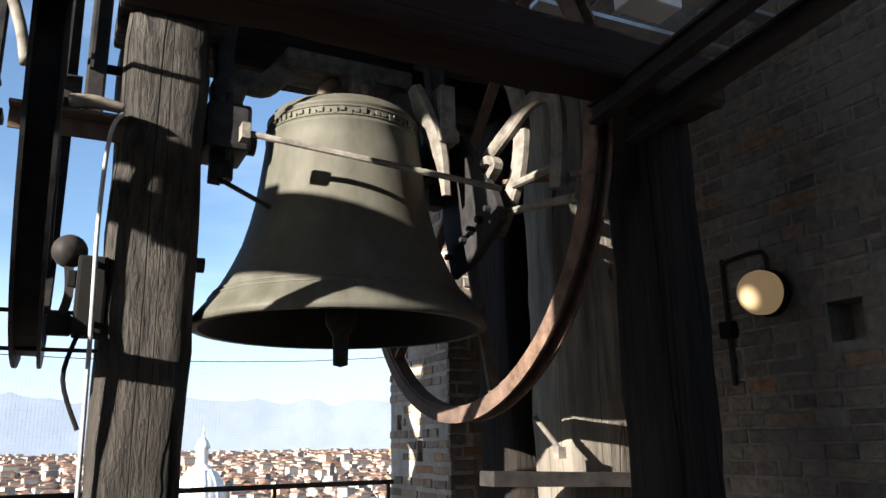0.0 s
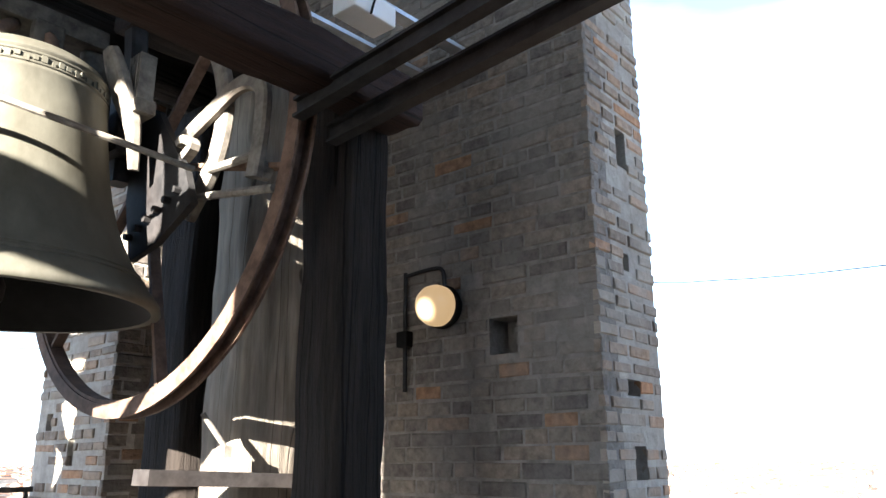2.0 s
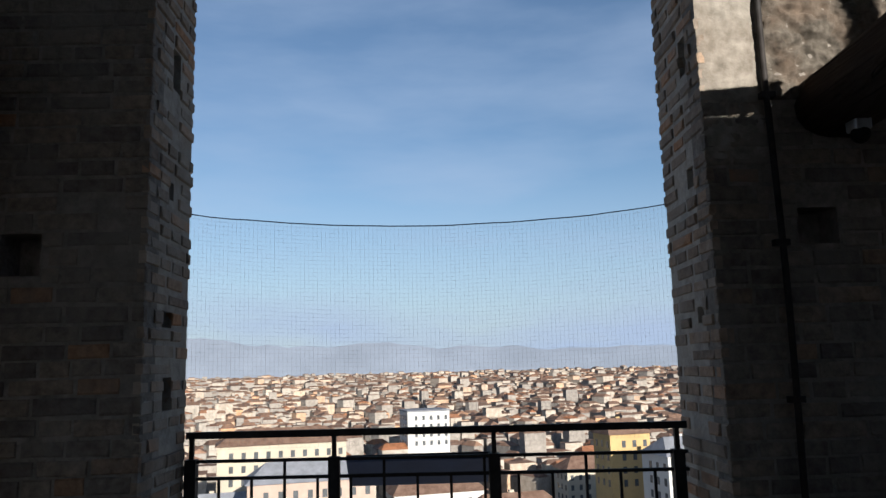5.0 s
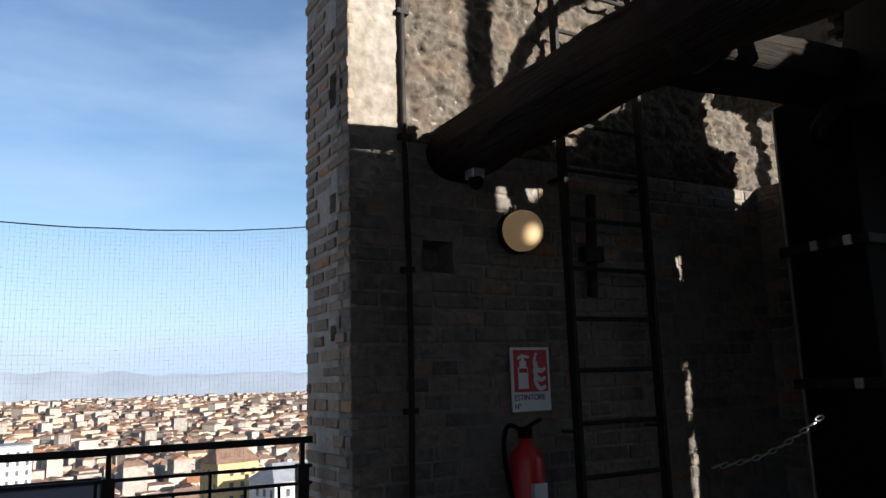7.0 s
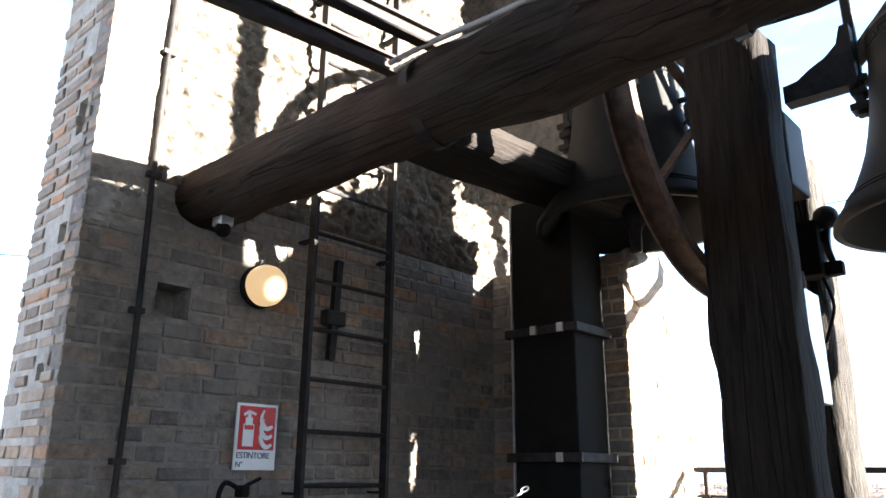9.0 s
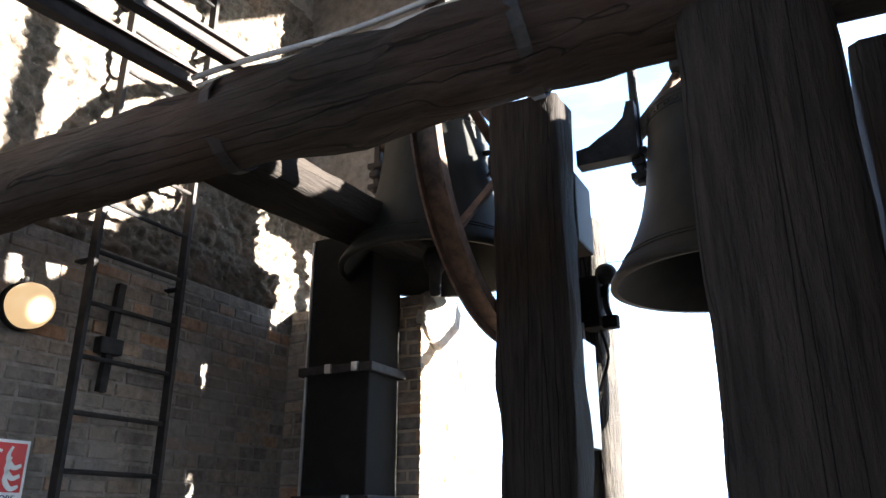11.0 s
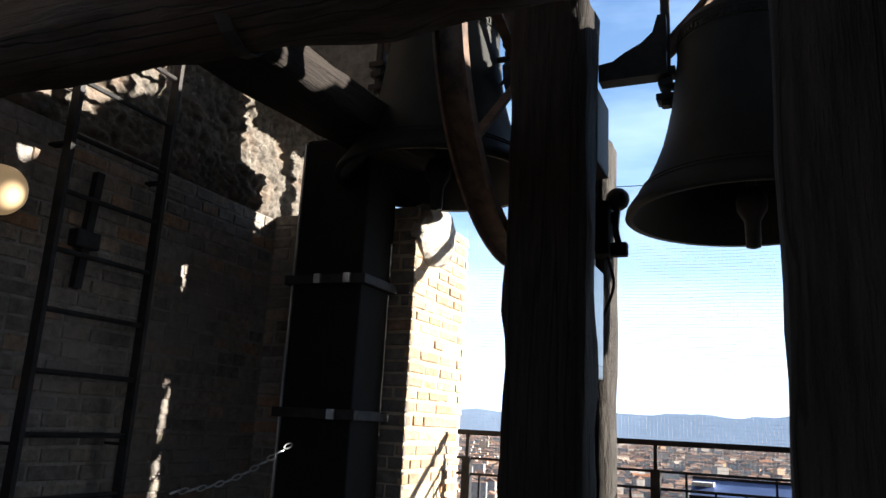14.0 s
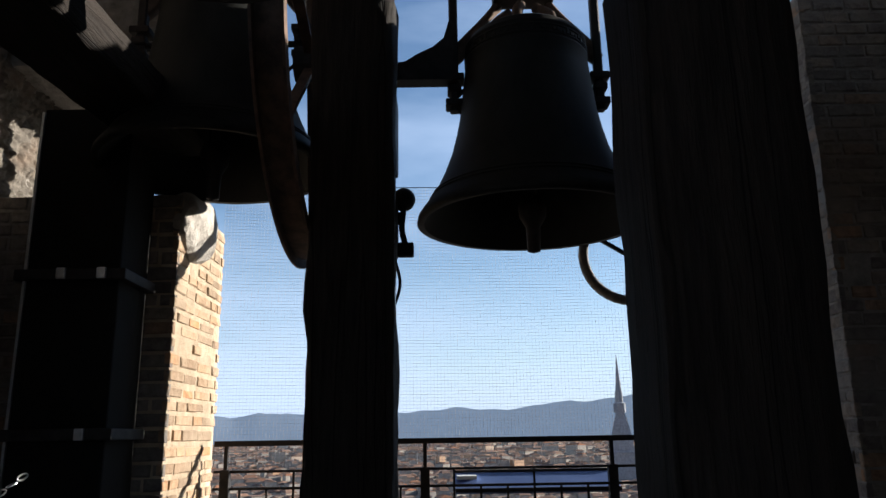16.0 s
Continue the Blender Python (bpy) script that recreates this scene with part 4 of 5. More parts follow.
ext = empty("fire_extinguisher", (3.5, -1.2, 0.7), "red fire extinguisher with black hose on a wall hook", "fire extinguisher")
bm = bmesh.new()
lathe(bm, [(0.0, 0.62), (0.075, 0.62), (0.08, 0.65), (0.08, 1.08), (0.07, 1.13), (0.035, 1.16), (0.03, 1.19), (0.0, 1.19)], 24)
part("cylinder", bm, M["red"], ext, "", True, Matrix.Translation((3.5, -1.2, 0)))
bm = bmesh.new()
box(bm, (3.40, -1.235, 0.86), (3.425, -1.165, 1.0))
part("label", bm, M["plaster"], ext, "white instruction label")
bm = bmesh.new()
box(bm, (3.47, -1.22, 1.19), (3.53, -1.18, 1.24), 0.006)
sweep(bm, [(3.5, -1.2, 1.23), (3.5, -1.29, 1.27)], rect_section(0.02, 0.012))
part("valve", bm, M["black"], ext)
bm = bmesh.new()
sweep(bm, smooth_path([(3.5, -1.19, 1.22), (3.5, -1.11, 1.25), (3.5, -1.08, 1.16), (3.5, -1.1, 1.0), (3.48, -1.13, 0.85)], 6), round_section(0.011, 8))
part("hose", bm, M["black"], ext, "", True)


def globe_lamp(at, label, pipe):
    x, y, z = at
    lm = empty("wall_lamp", at, label, "wall lamp", "wall lamps")
    bm = bmesh.new()
    prof = [(0.0, 0.125), (0.025, 0.123), (0.05, 0.115), (0.073, 0.1), (0.09, 0.077), (0.1, 0.045), (0.1, 0.02), (0.097, 0.0)]
    lathe(bm, prof, 32)
    bmesh.ops.remove_doubles(bm, verts=bm.verts, dist=1e-5)
    face = Matrix.Translation((x, y, z)) @ Matrix(((0, 0, -1, 0), (-1, 0, 0, 0), (0, 1, 0, 0), (0, 0, 0, 1)))
    part("glass", bm, M["globe"], lm, "lit frosted glass", True, face)
    bm = bmesh.new()
    lathe(bm, [(0.0, 0.0), (0.097, 0.0), (0.106, 0.003), (0.107, -0.03), (0.09, -0.06), (0.0, -0.06)], 32)
    part("housing", bm, M["black"], lm, "black lamp housing", True, face)
    bm = bmesh.new()
    sweep(bm, smooth_path(pipe, 5), round_section(0.011, 8))
    part("conduit", bm, M["iron"], lm, "thin black conduit", True)
    return lm


globe_lamp((3.54, 2.70, 2.14), "round wall lamp, lit warm, on the brick pier", [(3.575, 2.70, 2.24), (3.575, 2.71, 2.32), (3.575, 2.76, 2.345), (3.575, 2.94, 2.335), (3.575, 2.96, 2.3), (3.575, 2.96, 1.75)])
globe_lamp((3.54, -1.25, 2.16), "round wall lamp, lit warm, above the sign", [(3.575, -1.25, 2.24), (3.578, -1.255, 2.28), (3.578, -1.26, 2.3)])
bm = bmesh.new()
box(bm, (3.55, 2.93, 1.97), (3.6, 3.0, 2.05), 0.006)
tagged(finish("conduit_box", bm, M["black"]), "small black conduit box on the pier", "junction box")
for y in (-0.66,):
    cd = empty("wall_conduit", (3.58, y, FLOOR), "dark vertical conduit clipped to the brick wall", "conduit")
    bm = bmesh.new()
    pts = [(3.578, y + 0.006 * math.sin(i * 0.9), FLOOR + i * 0.3) for i in range(18)]
    sweep(bm, pts, round_section(0.014, 8))
    part("pipe", bm, M["iron"], cd, "", True)
    for i in range(7):
        bm = bmesh.new()
        box(bm, (3.565, y - 0.03, 0.7 + i * 0.62), (3.6, y + 0.03, 0.725 + i * 0.62))
        part("clip", bm, M["iron"], cd)
dome = empty("dome_camera", (3.42, -0.94, 2.36), "small grey dome security camera under the log", "camera")
bm = bmesh.new()
box(bm, (3.38, -0.965, 2.36), (3.46, -0.9, 2.46), 0.01)
part("base", bm, M["steel"], dome)
bm = bmesh.new()
bmesh.ops.create_uvsphere(bm, u_segments=20, v_segments=12, radius=0.036, matrix=Matrix.Translation((3.41, -0.93, 2.345)))
part("lens_dome", bm, M["black"], dome, "", True)
for k, (dy, dz) in enumerate(((0.0, 0.0), (0.03, 0.02))):
    bm = bmesh.new()
    p0, p1 = Vector((3.62, -0.93, 2.53)), Vector((-1.25, -1.67, 3.06))
    pts = [p0.lerp(p1, f) + Vector((0, 0.05 + dy, 0.15 + 0.1 * f + dz + 0.012 * math.sin(f * 30))) for f in (0.24, 0.28, 0.33, 0.38, 0.44, 0.5, 0.6)]
    sweep(bm, smooth_path(pts, 4), round_section(0.011, 8))
    tagged(finish("cable", bm, M["cable"], smooth=True), "pale cable laid along the log", "cable", "cables on the log")
# chain by the corner post
chain = empty("chain", (3.2, -2.5, 1.1), "pale steel barrier chain by the corner post", "chain")
c0, c1 = Vector((3.0, -2.62, 1.22)), Vector((3.3, -2.2, 1.0))
for i in range(14):
    c = c0.lerp(c1, i / 13) - Vector((0, 0, 0.05 * math.sin(math.pi * i / 13)))
    bm = bmesh.new()
    d = (c1 - c0).normalized()
    s = d.cross(Vector((0, 0, 1))).normalized() if i % 2 else d.cross(Vector((0, 0, 1))).normalized().cross(d)
    sweep(bm, [c + d * 0.022 * math.cos(q * math.pi / 5) + s * 0.011 * math.sin(q * math.pi / 5) for q in range(10)], round_section(0.004, 5), True)
    part("link", bm, M["steel"], chain)
# stone corbel on the south jamb
bm = bmesh.new()
bmesh.ops.create_icosphere(bm, subdivisions=3, radius=1, matrix=Matrix.Translation((2.62, -3.36, 2.47)) @ Matrix.Diagonal((0.1, 0.25, 0.19, 1)))
for v in bm.verts:
    v.co += v.normal * 0.03 * noise.noise(v.co * 9)
tagged(finish("stone_corbel", bm, M["stone"]), "rough grey stone corbel on the sunlit jamb", "corbel")


# ---- railings, nets and boards ----
def railing(name, a, b, z, label, posts, rails=(0.0, -0.115, -0.19), balusters=0.145):
    a, b = Vector(a), Vector(b)
    r = empty(name, (*((a + b) / 2).xy, FLOOR), label, "railing", "railings")
    along = (b - a).normalized()
    for i, dz in enumerate(rails):
        bm = bmesh.new()
        sweep(bm, [(*a.xy, z + dz), (*b.xy, z + dz)], rect_section(0.035, 0.03) if i == 0 else rect_section(0.018, 0.014))
        part("rail", bm, M["iron"], r)
    for p in posts:
        q = a.lerp(b, p)
        bm = bmesh.new()
        sweep(bm, [(*q.xy, FLOOR - 0.03), (*q.xy, z + rails[1] + 0.01)], rect_section(0.05, 0.05))
        sweep(bm, [(*q.xy, z + rails[1] + 0.01), (*q.xy, z)], rect_section(0.02, 0.02))
        part("post", bm, M["iron"], r)
    n = int((b - a).length / balusters)
    for i in range(1, n):
        q = a.lerp(b, i / n)
        bm = bmesh.new()
        sweep(bm, [(*q.xy, FLOOR), (*q.xy, z + (rails[1] if i % 3 == 0 else rails[2]))], rect_section(0.012, 0.012))
        part("baluster", bm, M["iron"], r)
    return r


railing("railing", (4.15, 1.87, 0), (4.0, -0.36, 0), 1.215, "black iron railing in the east opening", (0.01, 0.3, 0.62, 0.98))
railing("railing", (-0.5, 5.2, 0), (2.79, 5.2, 0), 1.27, "black iron railing in the north opening", (0.01, 0.27, 0.52, 0.76, 0.99))
railing("railing", (2.55, -3.74, 0), (-0.68, -3.74, 0), 1.33, "black iron railing in the south opening", (0.02, 0.36, 0.68, 0.98), (0.0, -0.15, -0.24))
for nm, lo, hi in (("e", (4.13, 0.5, 0.97), (4.3, 1.15, 1.1)), ("s", (0.3, -3.98, 1.06), (1.22, -3.78, 1.15))):
    bd = empty("view_board", ((lo[0] + hi[0]) / 2, (lo[1] + hi[1]) / 2, lo[2]), "dark blue sloping panorama board outside the railing", "information board", "panorama boards")
    bm = bmesh.new()
    if nm == "e":
        vs = [(lo[0], lo[1], hi[2]), (lo[0], hi[1], hi[2]), (hi[0], hi[1], lo[2]), (hi[0], lo[1], lo[2])]
    else:
        vs = [(lo[0], hi[1], lo[2]), (hi[0], hi[1], lo[2]), (hi[0], lo[1], hi[2]), (lo[0], lo[1], hi[2])]
    f = bm.faces.new([bm.verts.new(v) for v in vs])
    ex = bmesh.ops.extrude_face_region(bm, geom=[f])
    bmesh.ops.translate(bm, vec=(0, 0, -0.02), verts=[v for v in ex["geom"] if isinstance(v, bmesh.types.BMVert)])
    part("panel", bm, M["blue"], bd)
    bm = bmesh.new()
    sweep(bm, [vs[0], vs[1]], rect_section(0.02, 0.02))
    sweep(bm, [vs[3], vs[2]], rect_section(0.02, 0.02))
    part("frame", bm, M["iron"], bd)
    if nm == "s":
        bm = bmesh.new()
        box(bm, (1.1, -3.93, 1.115), (1.21, -3.82, 1.135), 0, None)
        part("notice", bm, M["plaster"], bd, "white corner of the printed panel")


def net(a, b, z0, z1, sag, label, t=0.00028):
    a, b = Vector(a), Vector(b)
    nt = empty("bird_net", (*((a + b) / 2).xy, z0), label, "net", "bird nets")
    length = (b - a).length
    cell = 0.02
    nu, nv = int(length / cell), int((z1 - z0) / cell)
    across = (b - a).normalized().cross(Vector((0, 0, 1)))

    def pt(u, v):
        p = a.lerp(b, u)
        bow = 4 * u * (1 - u)
        p.z = z0 + (z1 - sag * bow - z0) * v
        return p + across * 0.05 * bow * v + Vector((0, 0, 0.006 * noise.noise(Vector((u * 9, v * 9, 1)))))

    bm = bmesh.new()
    tri = [(t, -t), (-t, -t), (0, t)]
    for i in range(nu + 1):
        sweep(bm, [pt(i / nu, j / 8) for j in range(9)], tri, caps=False)
    for j in range(nv + 1):
        sweep(bm, [pt(i / 20, j / nv) for i in range(21)], tri, caps=False)
    tagged(part("mesh", bm, M["net"], nt), kind="stuff")
    bm = bmesh.new()
    sweep(bm, [pt(i / 24, 1) for i in range(25)], round_section(0.0028, 6))
    part("top_wire", bm, M["iron"], nt)


net((4.15, 1.88, 0), (4.15, -0.39, 0), 1.15, 2.24, 0.09, "fine grey bird net hung on a sagging wire")
net((-0.7, -3.86, 0), (2.6, -3.86, 0), 1.2, 2.9, 0.04, "fine grey bird net in the south opening", 0.0006)
net((-0.5, 5.27, 0), (2.8, 5.27, 0), 1.15, 2.1, 0.08, "fine grey bird net in the north opening")

# ---- the city, hills and mountains ----
GZ = -50.0
bm = bmesh.new()
bmesh.ops.create_grid(bm, x_segments=40, y_segments=40, size=4900, matrix=Matrix.Translation((0, 0, GZ)))
tagged(finish("ground", bm, M["ground"]), "flat plain of the city reaching the horizon", "ground", "", "structure")
bm = bmesh.new()
box(bm, (XW, YSO, GZ), (XO, YNO, FLOOR - 0.26))
tagged(finish("tower_shaft", bm, M["mortar"]), "brick shaft of the bell tower below", "tower", "", "structure")


def in_view(x, y):
    a = math.degrees(math.atan2(y, x))
    return -135 < a < 110


def houses(name, spacing, r0, r1, hmin, hmax, label, keep):
    rng = random.Random(5)
    vw, fw, vr, fr = [], [], [], []
    n = int(r1 / spacing)
    for i in range(-n, n + 1):
        for j in range(-n, n + 1):
            x, y = i * spacing + rng.uniform(-0.25, 0.25) * spacing, j * spacing + rng.uniform(-0.25, 0.25) * spacing
            d = math.hypot(x, y)
            if not r0 < d < r1 or not in_view(x, y) or rng.random() > keep:
                continue
            w, l = spacing * rng.uniform(0.2, 0.42), spacing * rng.uniform(0.25, 0.5)
            h = rng.uniform(hmin, hmax) * (1.5 if rng.random() < 0.08 else 1)
            a = rng.choice((0.25, 0.25, 0.6)) + rng.choice((0, math.pi / 2))
            c, s = math.cos(a), math.sin(a)
            base = len(vw)
            cor = [(x + c * u - s * v, y + s * u + c * v) for u, v in ((-w, -l), (w, -l), (w, l), (-w, l))]
            vw += [(p, q, GZ) for p, q in cor] + [(p, q, GZ + h) for p, q in cor]
            fw += [(base + k, base + (k + 1) % 4, base + 4 + (k + 1) % 4, base + 4 + k) for k in range(4)]
            rb = len(vr)
            rise = rng.choice((0.3, 2.5, 3.5)) * (spacing / 30) ** 0.5
            e = 1.06
            vr += [(x + (p - x) * e, y + (q - y) * e, GZ + h) for p, q in cor]
            vr += [(x - s * v, y + c * v, GZ + h + rise) for v in (-l * 0.7, l * 0.7)]
            fr += [(rb, rb + 1, rb + 4), (rb + 2, rb + 3, rb + 5), (rb + 1, rb + 2, rb + 5, rb + 4), (rb + 3, rb, rb + 4, rb + 5)]
    top = empty(name, (0, 0, GZ), label, "houses", "", "stuff")
    for nm, v, f, m in (("facades", vw, fw, M["city"]), ("roofs", vr, fr, M["roofs"])):
        me = bpy.data.meshes.new(nm)
        me.from_pydata(v, [], f)
        me.materials.append(m)
        ob = new(nm, me)
        ob.parent = top
        ob.matrix_parent_inverse = top.matrix_world.inverted()
        tagged(ob, kind="stuff")


houses("city_houses", 12.5, 300, 720, 7, 14, "cream and ochre town houses with red-brown roofs", 0.85)
houses("city_blocks", 17, 720, 1300, 8, 16, "pale town houses and blocks farther off", 0.85)
houses("far_city", 31, 1300, 4300, 9, 20, "hazy far city of pale blocks and roofs", 0.8)


def house(x, y, w, l, h, turn, wall, roof, label, flat=False):
    hs = new("house")
    hs.matrix_world = pose(x, y, GZ, 0, 0, turn)
    tagged(hs, label, "house", "houses below the tower")
    m = hs.matrix_world.copy()
    bm = bmesh.new()
    box(bm, (-w, -l, 0), (w, l, h))
    part("wall", bm, wall, hs, "", False, m)
    bm = bmesh.new()
    if flat:
        box(bm, (-w - 0.3, -l - 0.3, h), (w + 0.3, l + 0.3, h + 0.6))
    else:
        e = 0.6
        v = [bm.verts.new(q) for q in ((-w - e, -l - e, h), (w + e, -l - e, h), (w + e, l + e, h), (-w - e, l + e, h), (0, -l * 0.7, h + 4), (0, l * 0.7, h + 4))]
        for q in ((0, 1, 4), (2, 3, 5), (1, 2, 5, 4), (3, 0, 4, 5), (0, 3, 2, 1)):
            bm.faces.new([v[k] for k in q])
    part("roof", bm, roof, hs, "", False, m)
    if not flat:
        bm = bmesh.new()
        box(bm, (w * 0.4, -1, h + 1), (w * 0.4 + 1, 0.2, h + 4.2))
        part("chimney", bm, wall, hs, "", False, m)
    for s in range(int((h - 3) / 3.4)):
        z = h - 2.6 - s * 3.4
        if s > 3:
            break
        for side in (-1, 1):
            for k in range(int(2 * l / 3.2)):
                yy = -l + 1.6 + k * 3.2
                o = new("window", WIN)
                o.matrix_world = m @ Matrix.Translation((side * w, yy, z))
                o.parent = hs
                o.matrix_parent_inverse = m.inverted()
            for k in range(int(2 * w / 3.2)):
                o = new("window", WIN)
                o.matrix_world = m @ Matrix.Translation((-w + 1.6 + k * 3.2, side * l, z)) @ pose(0, 0, 0, 0, 0, 90)
                o.parent = hs
                o.matrix_parent_inverse = m.inverted()


wb = bmesh.new()
box(wb, (-0.08, -0.55, -0.9), (0.08, 0.55, 0.9))
WIN = bpy.data.meshes.new("window")
wb.to_mesh(WIN)
wb.free()
WIN.materials.append(M["pane"])
WALLS = [make("facade_" + k, tuple(c * 0.85 for c in col), col, 0.9, 0, 0.6, (1, 1, 1), 0.1, 0.02, tuple(c * 0.6 for c in col), 0.4, "Position", "", 0.15) for k, col in (("cream", (0.45, 0.4, 0.32)), ("ochre", (0.46, 0.33, 0.16)), ("white", (0.55, 0.54, 0.52)), ("pink", (0.4, 0.31, 0.26)))]
rng = random.Random(11)
for k in range(34):
    a = radians(-128 + k * 6.8 + rng.uniform(-2, 2))
    d = rng.uniform(150, 310)
    x, y = d * math.cos(a), d * math.sin(a)
    wk = rng.randrange(4)
    house(x, y, rng.uniform(5, 8), rng.uniform(9, 15), rng.uniform(13, 20), rng.choice((14, 104)), WALLS[wk], M["roofs"] if rng.random() < 0.75 else M["slate"], ("cream", "ochre", "white", "pink")[wk] + " plastered town house with tiled roof")
house(330, 2, 8, 9, 33, 14, WALLS[2], M["slate"], "tall white apartment block with flat roof", True)
house(214, -53, 5, 6, 32, 14, WALLS[1], M["roofs"], "ochre palazzo with red tiled roof")
house(190, -63, 6, 9, 29, 14, WALLS[2], M["slate"], "long white house with slate roof")

house(215, 41, 6, 17, 32, 14, WALLS[0], M["roofs"], "long cream palazzo with red tiled roof")
house(180, 28, 6, 14, 27, 14, WALLS[3], M["slate"], "long dark-roofed block behind the railing")
# church dome to the north and tall spire to the south
ch = empty("church_dome", (54, 318, GZ), "white domed church with lantern among the roofs", "church")
at_m = Matrix.Translation((54, 318, 0))
for nm, prof, mat in (("drum", [(10.5, GZ), (10.5, -21), (11.2, -21), (11.2, -20), (10, -20)], "dome"), ("dome", [(10, -20), (9.4, -15.5), (7.6, -11), (4.8, -7.5), (2.4, -5.5)], "dome"), ("lantern", [(2.4, -5.5), (2.3, 0.5), (3.0, 0.8), (2.2, 3), (0.6, 5.2), (0.25, 8.5), (0, 9)], "dome")):
    bm = bmesh.new()
    lathe(bm, prof, 32)
    part(nm, bm, M[mat], ch, "", True, at_m)
for k in range(12):
    bm = bmesh.new()
    a = k * math.pi / 6
    sweep(bm, [(54 + rr * math.cos(a), 318 + rr * math.sin(a), z) for rr, z in ((10.1, -20), (9.5, -15.5), (7.7, -11), (4.9, -7.5))], rect_section(0.6, 0.5))
    part("rib", bm, M["dome"], ch)
sp = empty("spire_tower", (-158, -682, GZ), "tall grey domed tower with a needle spire", "tower")
at_m = Matrix.Translation((-158, -682, 0))
for nm, prof, k in (("hall", [(15, GZ), (15, -16), (16, -16), (14, -14)], 4), ("cupola", [(14, -14), (12.5, -4), (9, 8), (5, 18)], 4), ("temple", [(5.5, 18), (5.5, 26), (3.5, 27), (3.4, 36)], 12), ("needle", [(3.0, 36), (2.2, 44), (1.0, 60), (0.0, 70)], 12)):
    bm = bmesh.new()
    lathe(bm, prof, k)
    part(nm, bm, M["slate"], sp, "", False, at_m @ Matrix.Rotation(0.6, 4, "Z"))


def ridge(name, dist, a0, a1, height, mat, label, seed):
    bm = bmesh.new()
    n = 220
    lo, mid, hi = [], [], []
    for i in range(n + 1):
        a = a0 + (a1 - a0) * i / n
        ar = radians(a)
        h = height(a) * (1 + 0.28 * noise.noise(Vector((a * 0.15, seed, 0))) + 0.16 * noise.noise(Vector((a * 0.5, seed, 3))) + 0.04 * noise.noise(Vector((a * 2, seed, 5))))
        for lst, dd, z in ((lo, dist, GZ - 2), (mid, dist + 60, GZ + (h - GZ) * 0.55), (hi, dist + 150, h)):
            lst.append(bm.verts.new((dd * math.cos(ar), dd * math.sin(ar), z)))
    for p, q in ((lo, mid), (mid, hi)):
        for i in range(n):
            bm.faces.new((p[i], p[i + 1], q[i + 1], q[i]))
    ob = finish(name, bm, M[mat], None, "", True)
    tagged(ob, label, "mountains", "", "structure")


ridge("backdrop_mountains", 4600, -40, 125, lambda a: float(np.interp(a, [-40, -15, 5, 25, 60, 90, 125], [70, 90, 140, 215, 225, 280, 270])), "alps", "mountain range with pale blue haze put into its colour", 1)
ridge("backdrop_snow_peaks", 4800, 5, 125, lambda a: float(np.interp(a, [5, 15, 25, 60, 90, 125], [60, 150, 240, 255, 250, 230])), "snow", "snow-covered peaks over the pale range, with added glow", 4)
ridge("backdrop_hills", 4400, -150, -38, lambda a: float(np.interp(a, [-150, -118, -104, -95, -80, -60, -38], [270, 245, 205, 150, 130, 100, 60])), "hills", "wooded hills behind the city, blue-grey haze put into the colour", 7)

# ---- bricks of the piers, last ----
variants = []
rng = random.Random(3)
for k in range(6):
    bm = bmesh.new()
    j = lambda s: rng.uniform(-s, s)
    back = [bm.verts.new((u * 0.5, v * 0.5, -0.5)) for u, v in ((-1, -1), (1, -1), (1, 1), (-1, 1))]
    side = [bm.verts.new((u * (0.5 + j(0.012)), v * (0.5 + j(0.05)), 0.28 + j(0.08))) for u, v in ((-1, -1), (1, -1), (1, 1), (-1, 1))]
    face = [bm.verts.new((u * (0.48 + j(0.012)), v * (0.4 + j(0.04)), 0.5 + j(0.1))) for u, v in ((-1, -1), (1, -1), (1, 1), (-1, 1))]
    for p, q in ((back, side), (side, face)):
        for i in range(4):
            bm.faces.new((p[i], p[(i + 1) % 4], q[(i + 1) % 4], q[i]))
    bm.faces.new(face)
    bmesh.ops.recalc_face_normals(bm, faces=bm.faces)
    variants.append(bm)


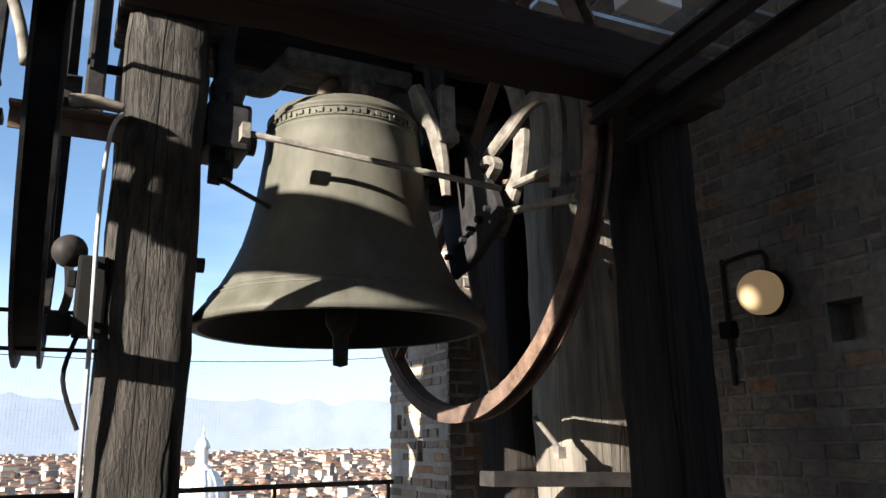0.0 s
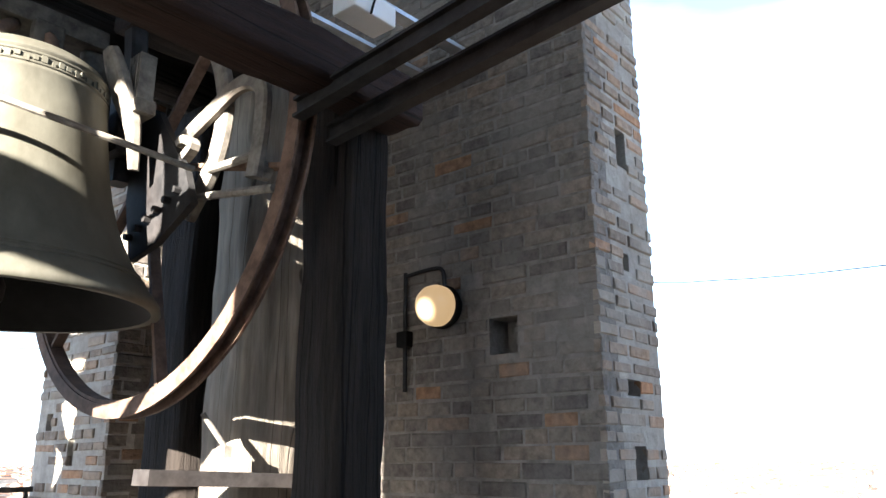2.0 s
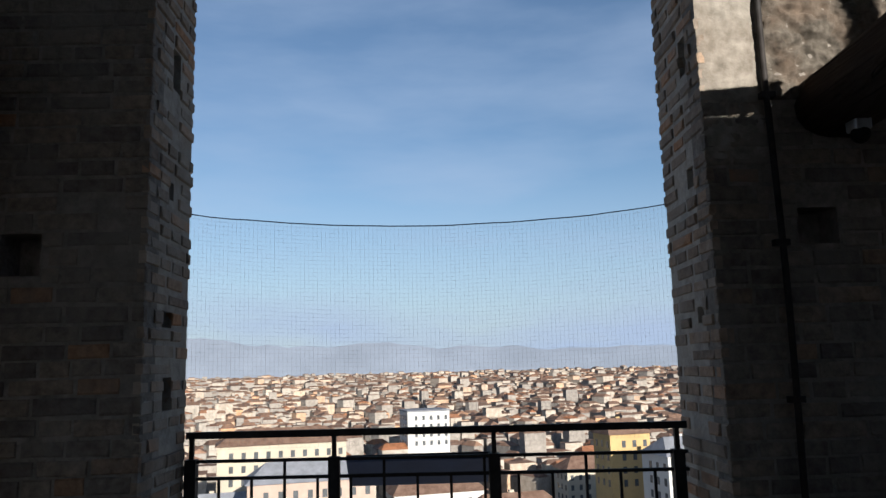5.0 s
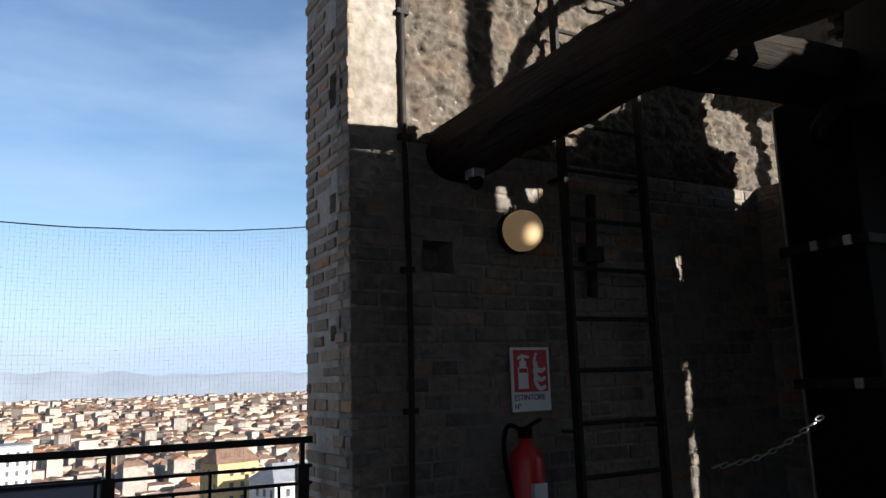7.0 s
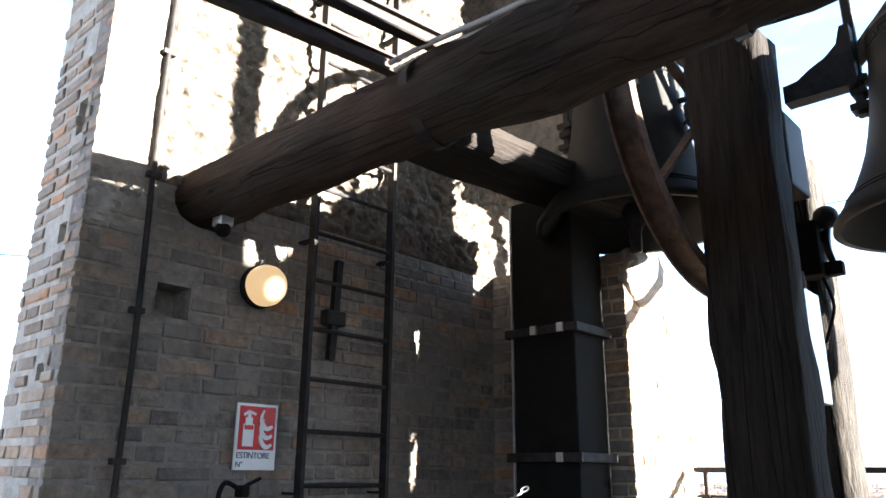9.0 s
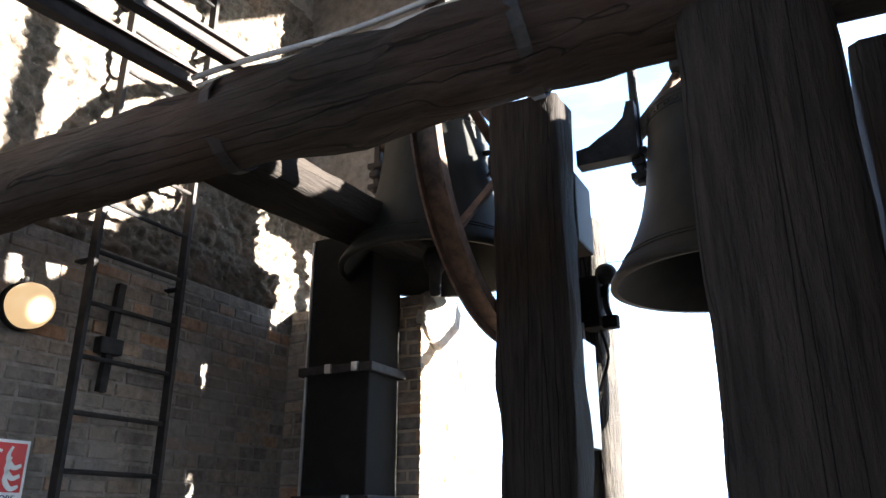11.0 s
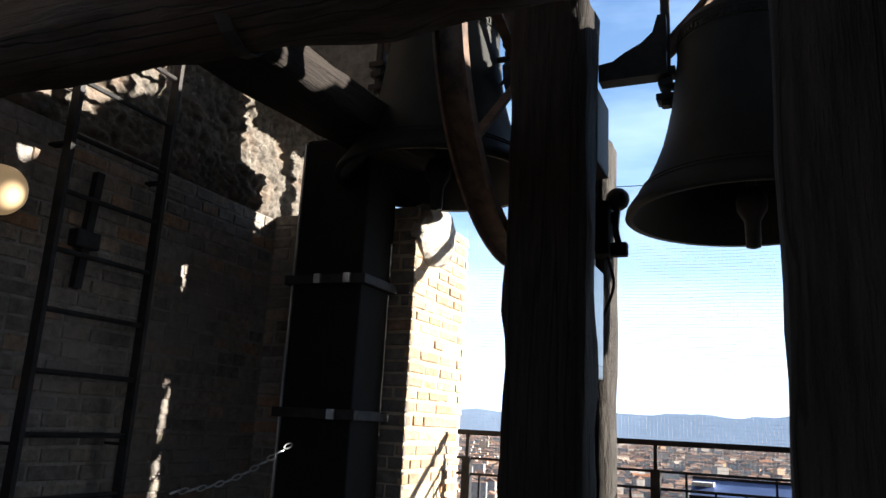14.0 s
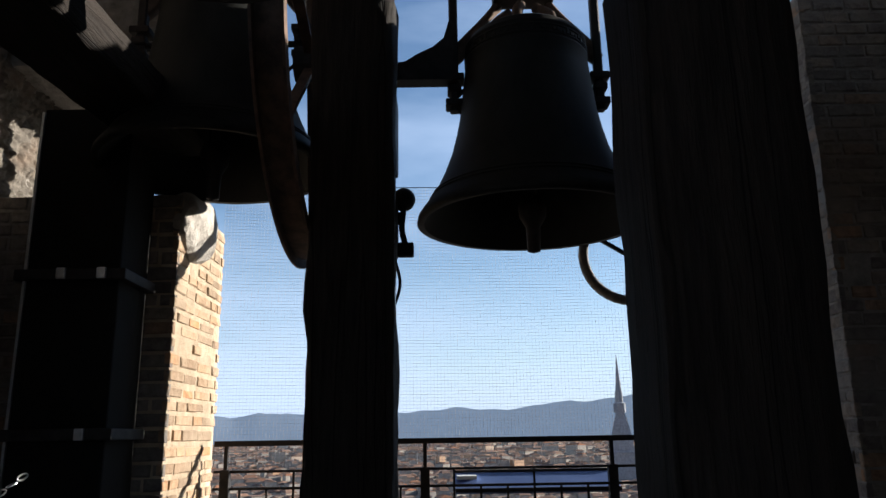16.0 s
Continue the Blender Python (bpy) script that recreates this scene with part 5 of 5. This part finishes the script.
def brick_face(pname, origin, along, normal, length, z0, z1, single, jamb, holes=(), budget=300):
    """Courses of bricks on one face; those in the stretch of heights single are pieces of their own, the rest one mesh."""
    rng = random.Random(int(length * 100 + abs(origin[0]) * 7))
    parent = piers[pname]
    origin, along, normal = Vector(origin), Vector(along), Vector(normal)
    mo, mj = (M["sunlitbrick"], M["sunlitwork"]) if jamb == "warm" else (M["jambbrick"], M["jambwork"]) if jamb else (M["brick"], M["brickwork"])
    meshes = []
    for bmv in variants:
        me = bpy.data.meshes.new("brick")
        bmv.to_mesh(me)
        me.materials.append(mo)
        meshes.append(me)
    verts, faces = [], []
    rot = Matrix((along, Vector((0, 0, 1)), normal)).transposed().to_4x4()
    z, row, made = z0, 0, 0
    while z < z1:
        h = rng.uniform(0.042, 0.054) if jamb else rng.uniform(0.054, 0.066)
        u = -rng.uniform(0, 0.12)
        while u < length:
            w = rng.choice((0.25, 0.24, 0.12, 0.13, 0.11, 0.19, 0.16))
            ua, ub = max(u, 0.0), min(u + w, length)
            if length - ub < 0.06:
                ub = length
            u = ub + rng.uniform(0.01, 0.018) * (1.8 if jamb else 1)
            for a0, a1, b0, b1 in holes:
                if z < b1 and z + h > b0 and ua < a1 and ub > a0:
                    if ua < a0:
                        ub = a0
                    else:
                        ua = min(a1, ub)
            if ub - ua < 0.03:
                continue
            c = (ua + ub) / 2
            if rng.random() < (0.12 if jamb else 0.03):
                continue
            depth = 0.03
            proud = rng.uniform(-0.008, 0.001) if jamb else rng.uniform(-0.0075, -0.001)
            p = origin + along * c + normal * (proud - depth * 0.35) + Vector((0, 0, z + h / 2 + 0.004 * math.sin(c * 3 + row)))
            m = Matrix.Translation(p) @ rot @ Matrix.Rotation(rng.uniform(-0.012, 0.012), 4, "Z") @ Matrix.Diagonal((ub - ua, h, depth, 1))
            k = rng.randrange(6)
            if single[0] < z < single[1] and made < budget:
                ob = new("brick", meshes[k])
                ob.matrix_world = m
                ob.parent = parent
                made += 1
            else:
                base = len(verts)
                verts += [m @ Vector(v.co) for v in variants[k].verts]
                faces += [[base + v.index for v in f.verts] for f in variants[k].faces]
        z += h + (rng.uniform(0.022, 0.03) if jamb else rng.uniform(0.01, 0.016))
        row += 1
    me = bpy.data.meshes.new("brickwork")
    me.from_pydata(verts, [], faces)
    me.materials.append(mj)
    ob = new("brickwork", me)
    ob.parent = parent
    tagged(ob, kind="stuff")


for bmv in variants:
    bmv.verts.index_update()
X1, Y1, MX, MY = (1, 0, 0), (0, 1, 0), (-1, 0, 0), (0, -1, 0)
brick_face("pier_north_east", (XE, 1.88, 0), Y1, MX, 2.52, 0.9, 4.9, (1.35, 2.75), False, ((0.41, 0.57, 1.89, 2.06),), 240)
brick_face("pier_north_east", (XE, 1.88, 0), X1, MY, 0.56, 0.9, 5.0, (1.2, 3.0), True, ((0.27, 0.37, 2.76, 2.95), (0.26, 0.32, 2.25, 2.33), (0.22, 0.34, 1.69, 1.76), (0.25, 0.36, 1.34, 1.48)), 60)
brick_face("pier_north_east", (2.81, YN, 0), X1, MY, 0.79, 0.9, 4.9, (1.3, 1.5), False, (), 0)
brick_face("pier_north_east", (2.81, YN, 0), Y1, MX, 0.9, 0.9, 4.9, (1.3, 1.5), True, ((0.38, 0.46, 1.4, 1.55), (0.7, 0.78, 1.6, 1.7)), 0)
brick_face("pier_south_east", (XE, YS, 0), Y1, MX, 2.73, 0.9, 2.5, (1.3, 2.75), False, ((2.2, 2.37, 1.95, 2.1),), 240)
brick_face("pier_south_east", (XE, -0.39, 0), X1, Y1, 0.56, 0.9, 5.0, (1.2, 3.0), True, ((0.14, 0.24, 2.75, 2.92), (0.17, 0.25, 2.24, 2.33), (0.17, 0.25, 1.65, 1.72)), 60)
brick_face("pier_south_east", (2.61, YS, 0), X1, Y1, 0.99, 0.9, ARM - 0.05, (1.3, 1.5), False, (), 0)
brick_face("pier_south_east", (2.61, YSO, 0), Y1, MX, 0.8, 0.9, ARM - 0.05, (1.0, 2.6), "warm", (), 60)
brick_face("pier_south_west", (-0.7, YSO, 0), Y1, X1, 0.8, 0.9, 3.65, (1.0, 2.6), False, (), 100)
brick_face("pier_south_west", (XW, YS, 0), X1, Y1, 0.6, 0.9, 3.65, (1.0, 2.6), False, (), 100)
brick_face("pier_north_west", (XW, YN, 0), X1, MY, 0.8, 0.9, 4.9, (1.0, 1.0), False, (), 0)
for bmv in variants:
    bmv.free()

# rough rubble masonry on the upper part of the south-east pier, with a worn whitewashed strip at its edge
def relief(name, y0, y1, z0, z1, step, depth, mat, label):
    ny, nz = int((y1 - y0) / step), int((z1 - z0) / step)
    verts, faces = [], []
    for i in range(ny + 1):
        for k in range(nz + 1):
            y, z = y0 + (y1 - y0) * i / ny, z0 + (z1 - z0) * k / nz
            q = Vector((y * 7.5 + 0.5 * noise.noise(Vector((y * 9, z * 9, 0))), z * 11 + 0.5 * noise.noise(Vector((y * 9, z * 9, 7))), 2.0))
            d = noise.voronoi(q)[0]
            lump = min(d[1] - d[0], 0.45) / 0.45
            h = lump * 0.75 + 0.5 * noise.noise(Vector((y * 35, z * 35, 1))) + 0.4 * noise.noise(Vector((y * 80, z * 80, 4)))
            edge = min(i, ny - i, k, nz - k)
            verts.append((XE + 0.004 - depth * (h * min(edge / 2, 1) + 0.1 * (edge > 0)), y, z))
    for i in range(ny):
        for k in range(nz):
            a = i * (nz + 1) + k
            faces.append((a, a + nz + 1, a + nz + 2, a + 1))
    me = bpy.data.meshes.new(name)
    me.from_pydata(verts, [], faces)
    me.materials.append(M[mat])
    me.polygons.foreach_set("use_smooth", [True] * len(me.polygons))
    ob = new(name, me)
    ob.parent = piers["pier_south_east"]
    tagged(ob, label, kind="stuff")


relief("rubble", YSO, -0.66, 2.56, 4.9, 0.0125, 0.045, "rubble", "rough grey-brown rubble stones in mortar")
relief("whitewash", -0.66, -0.392, 2.3, 4.6, 0.014, 0.012, "whitewash", "worn whitewashed strip")
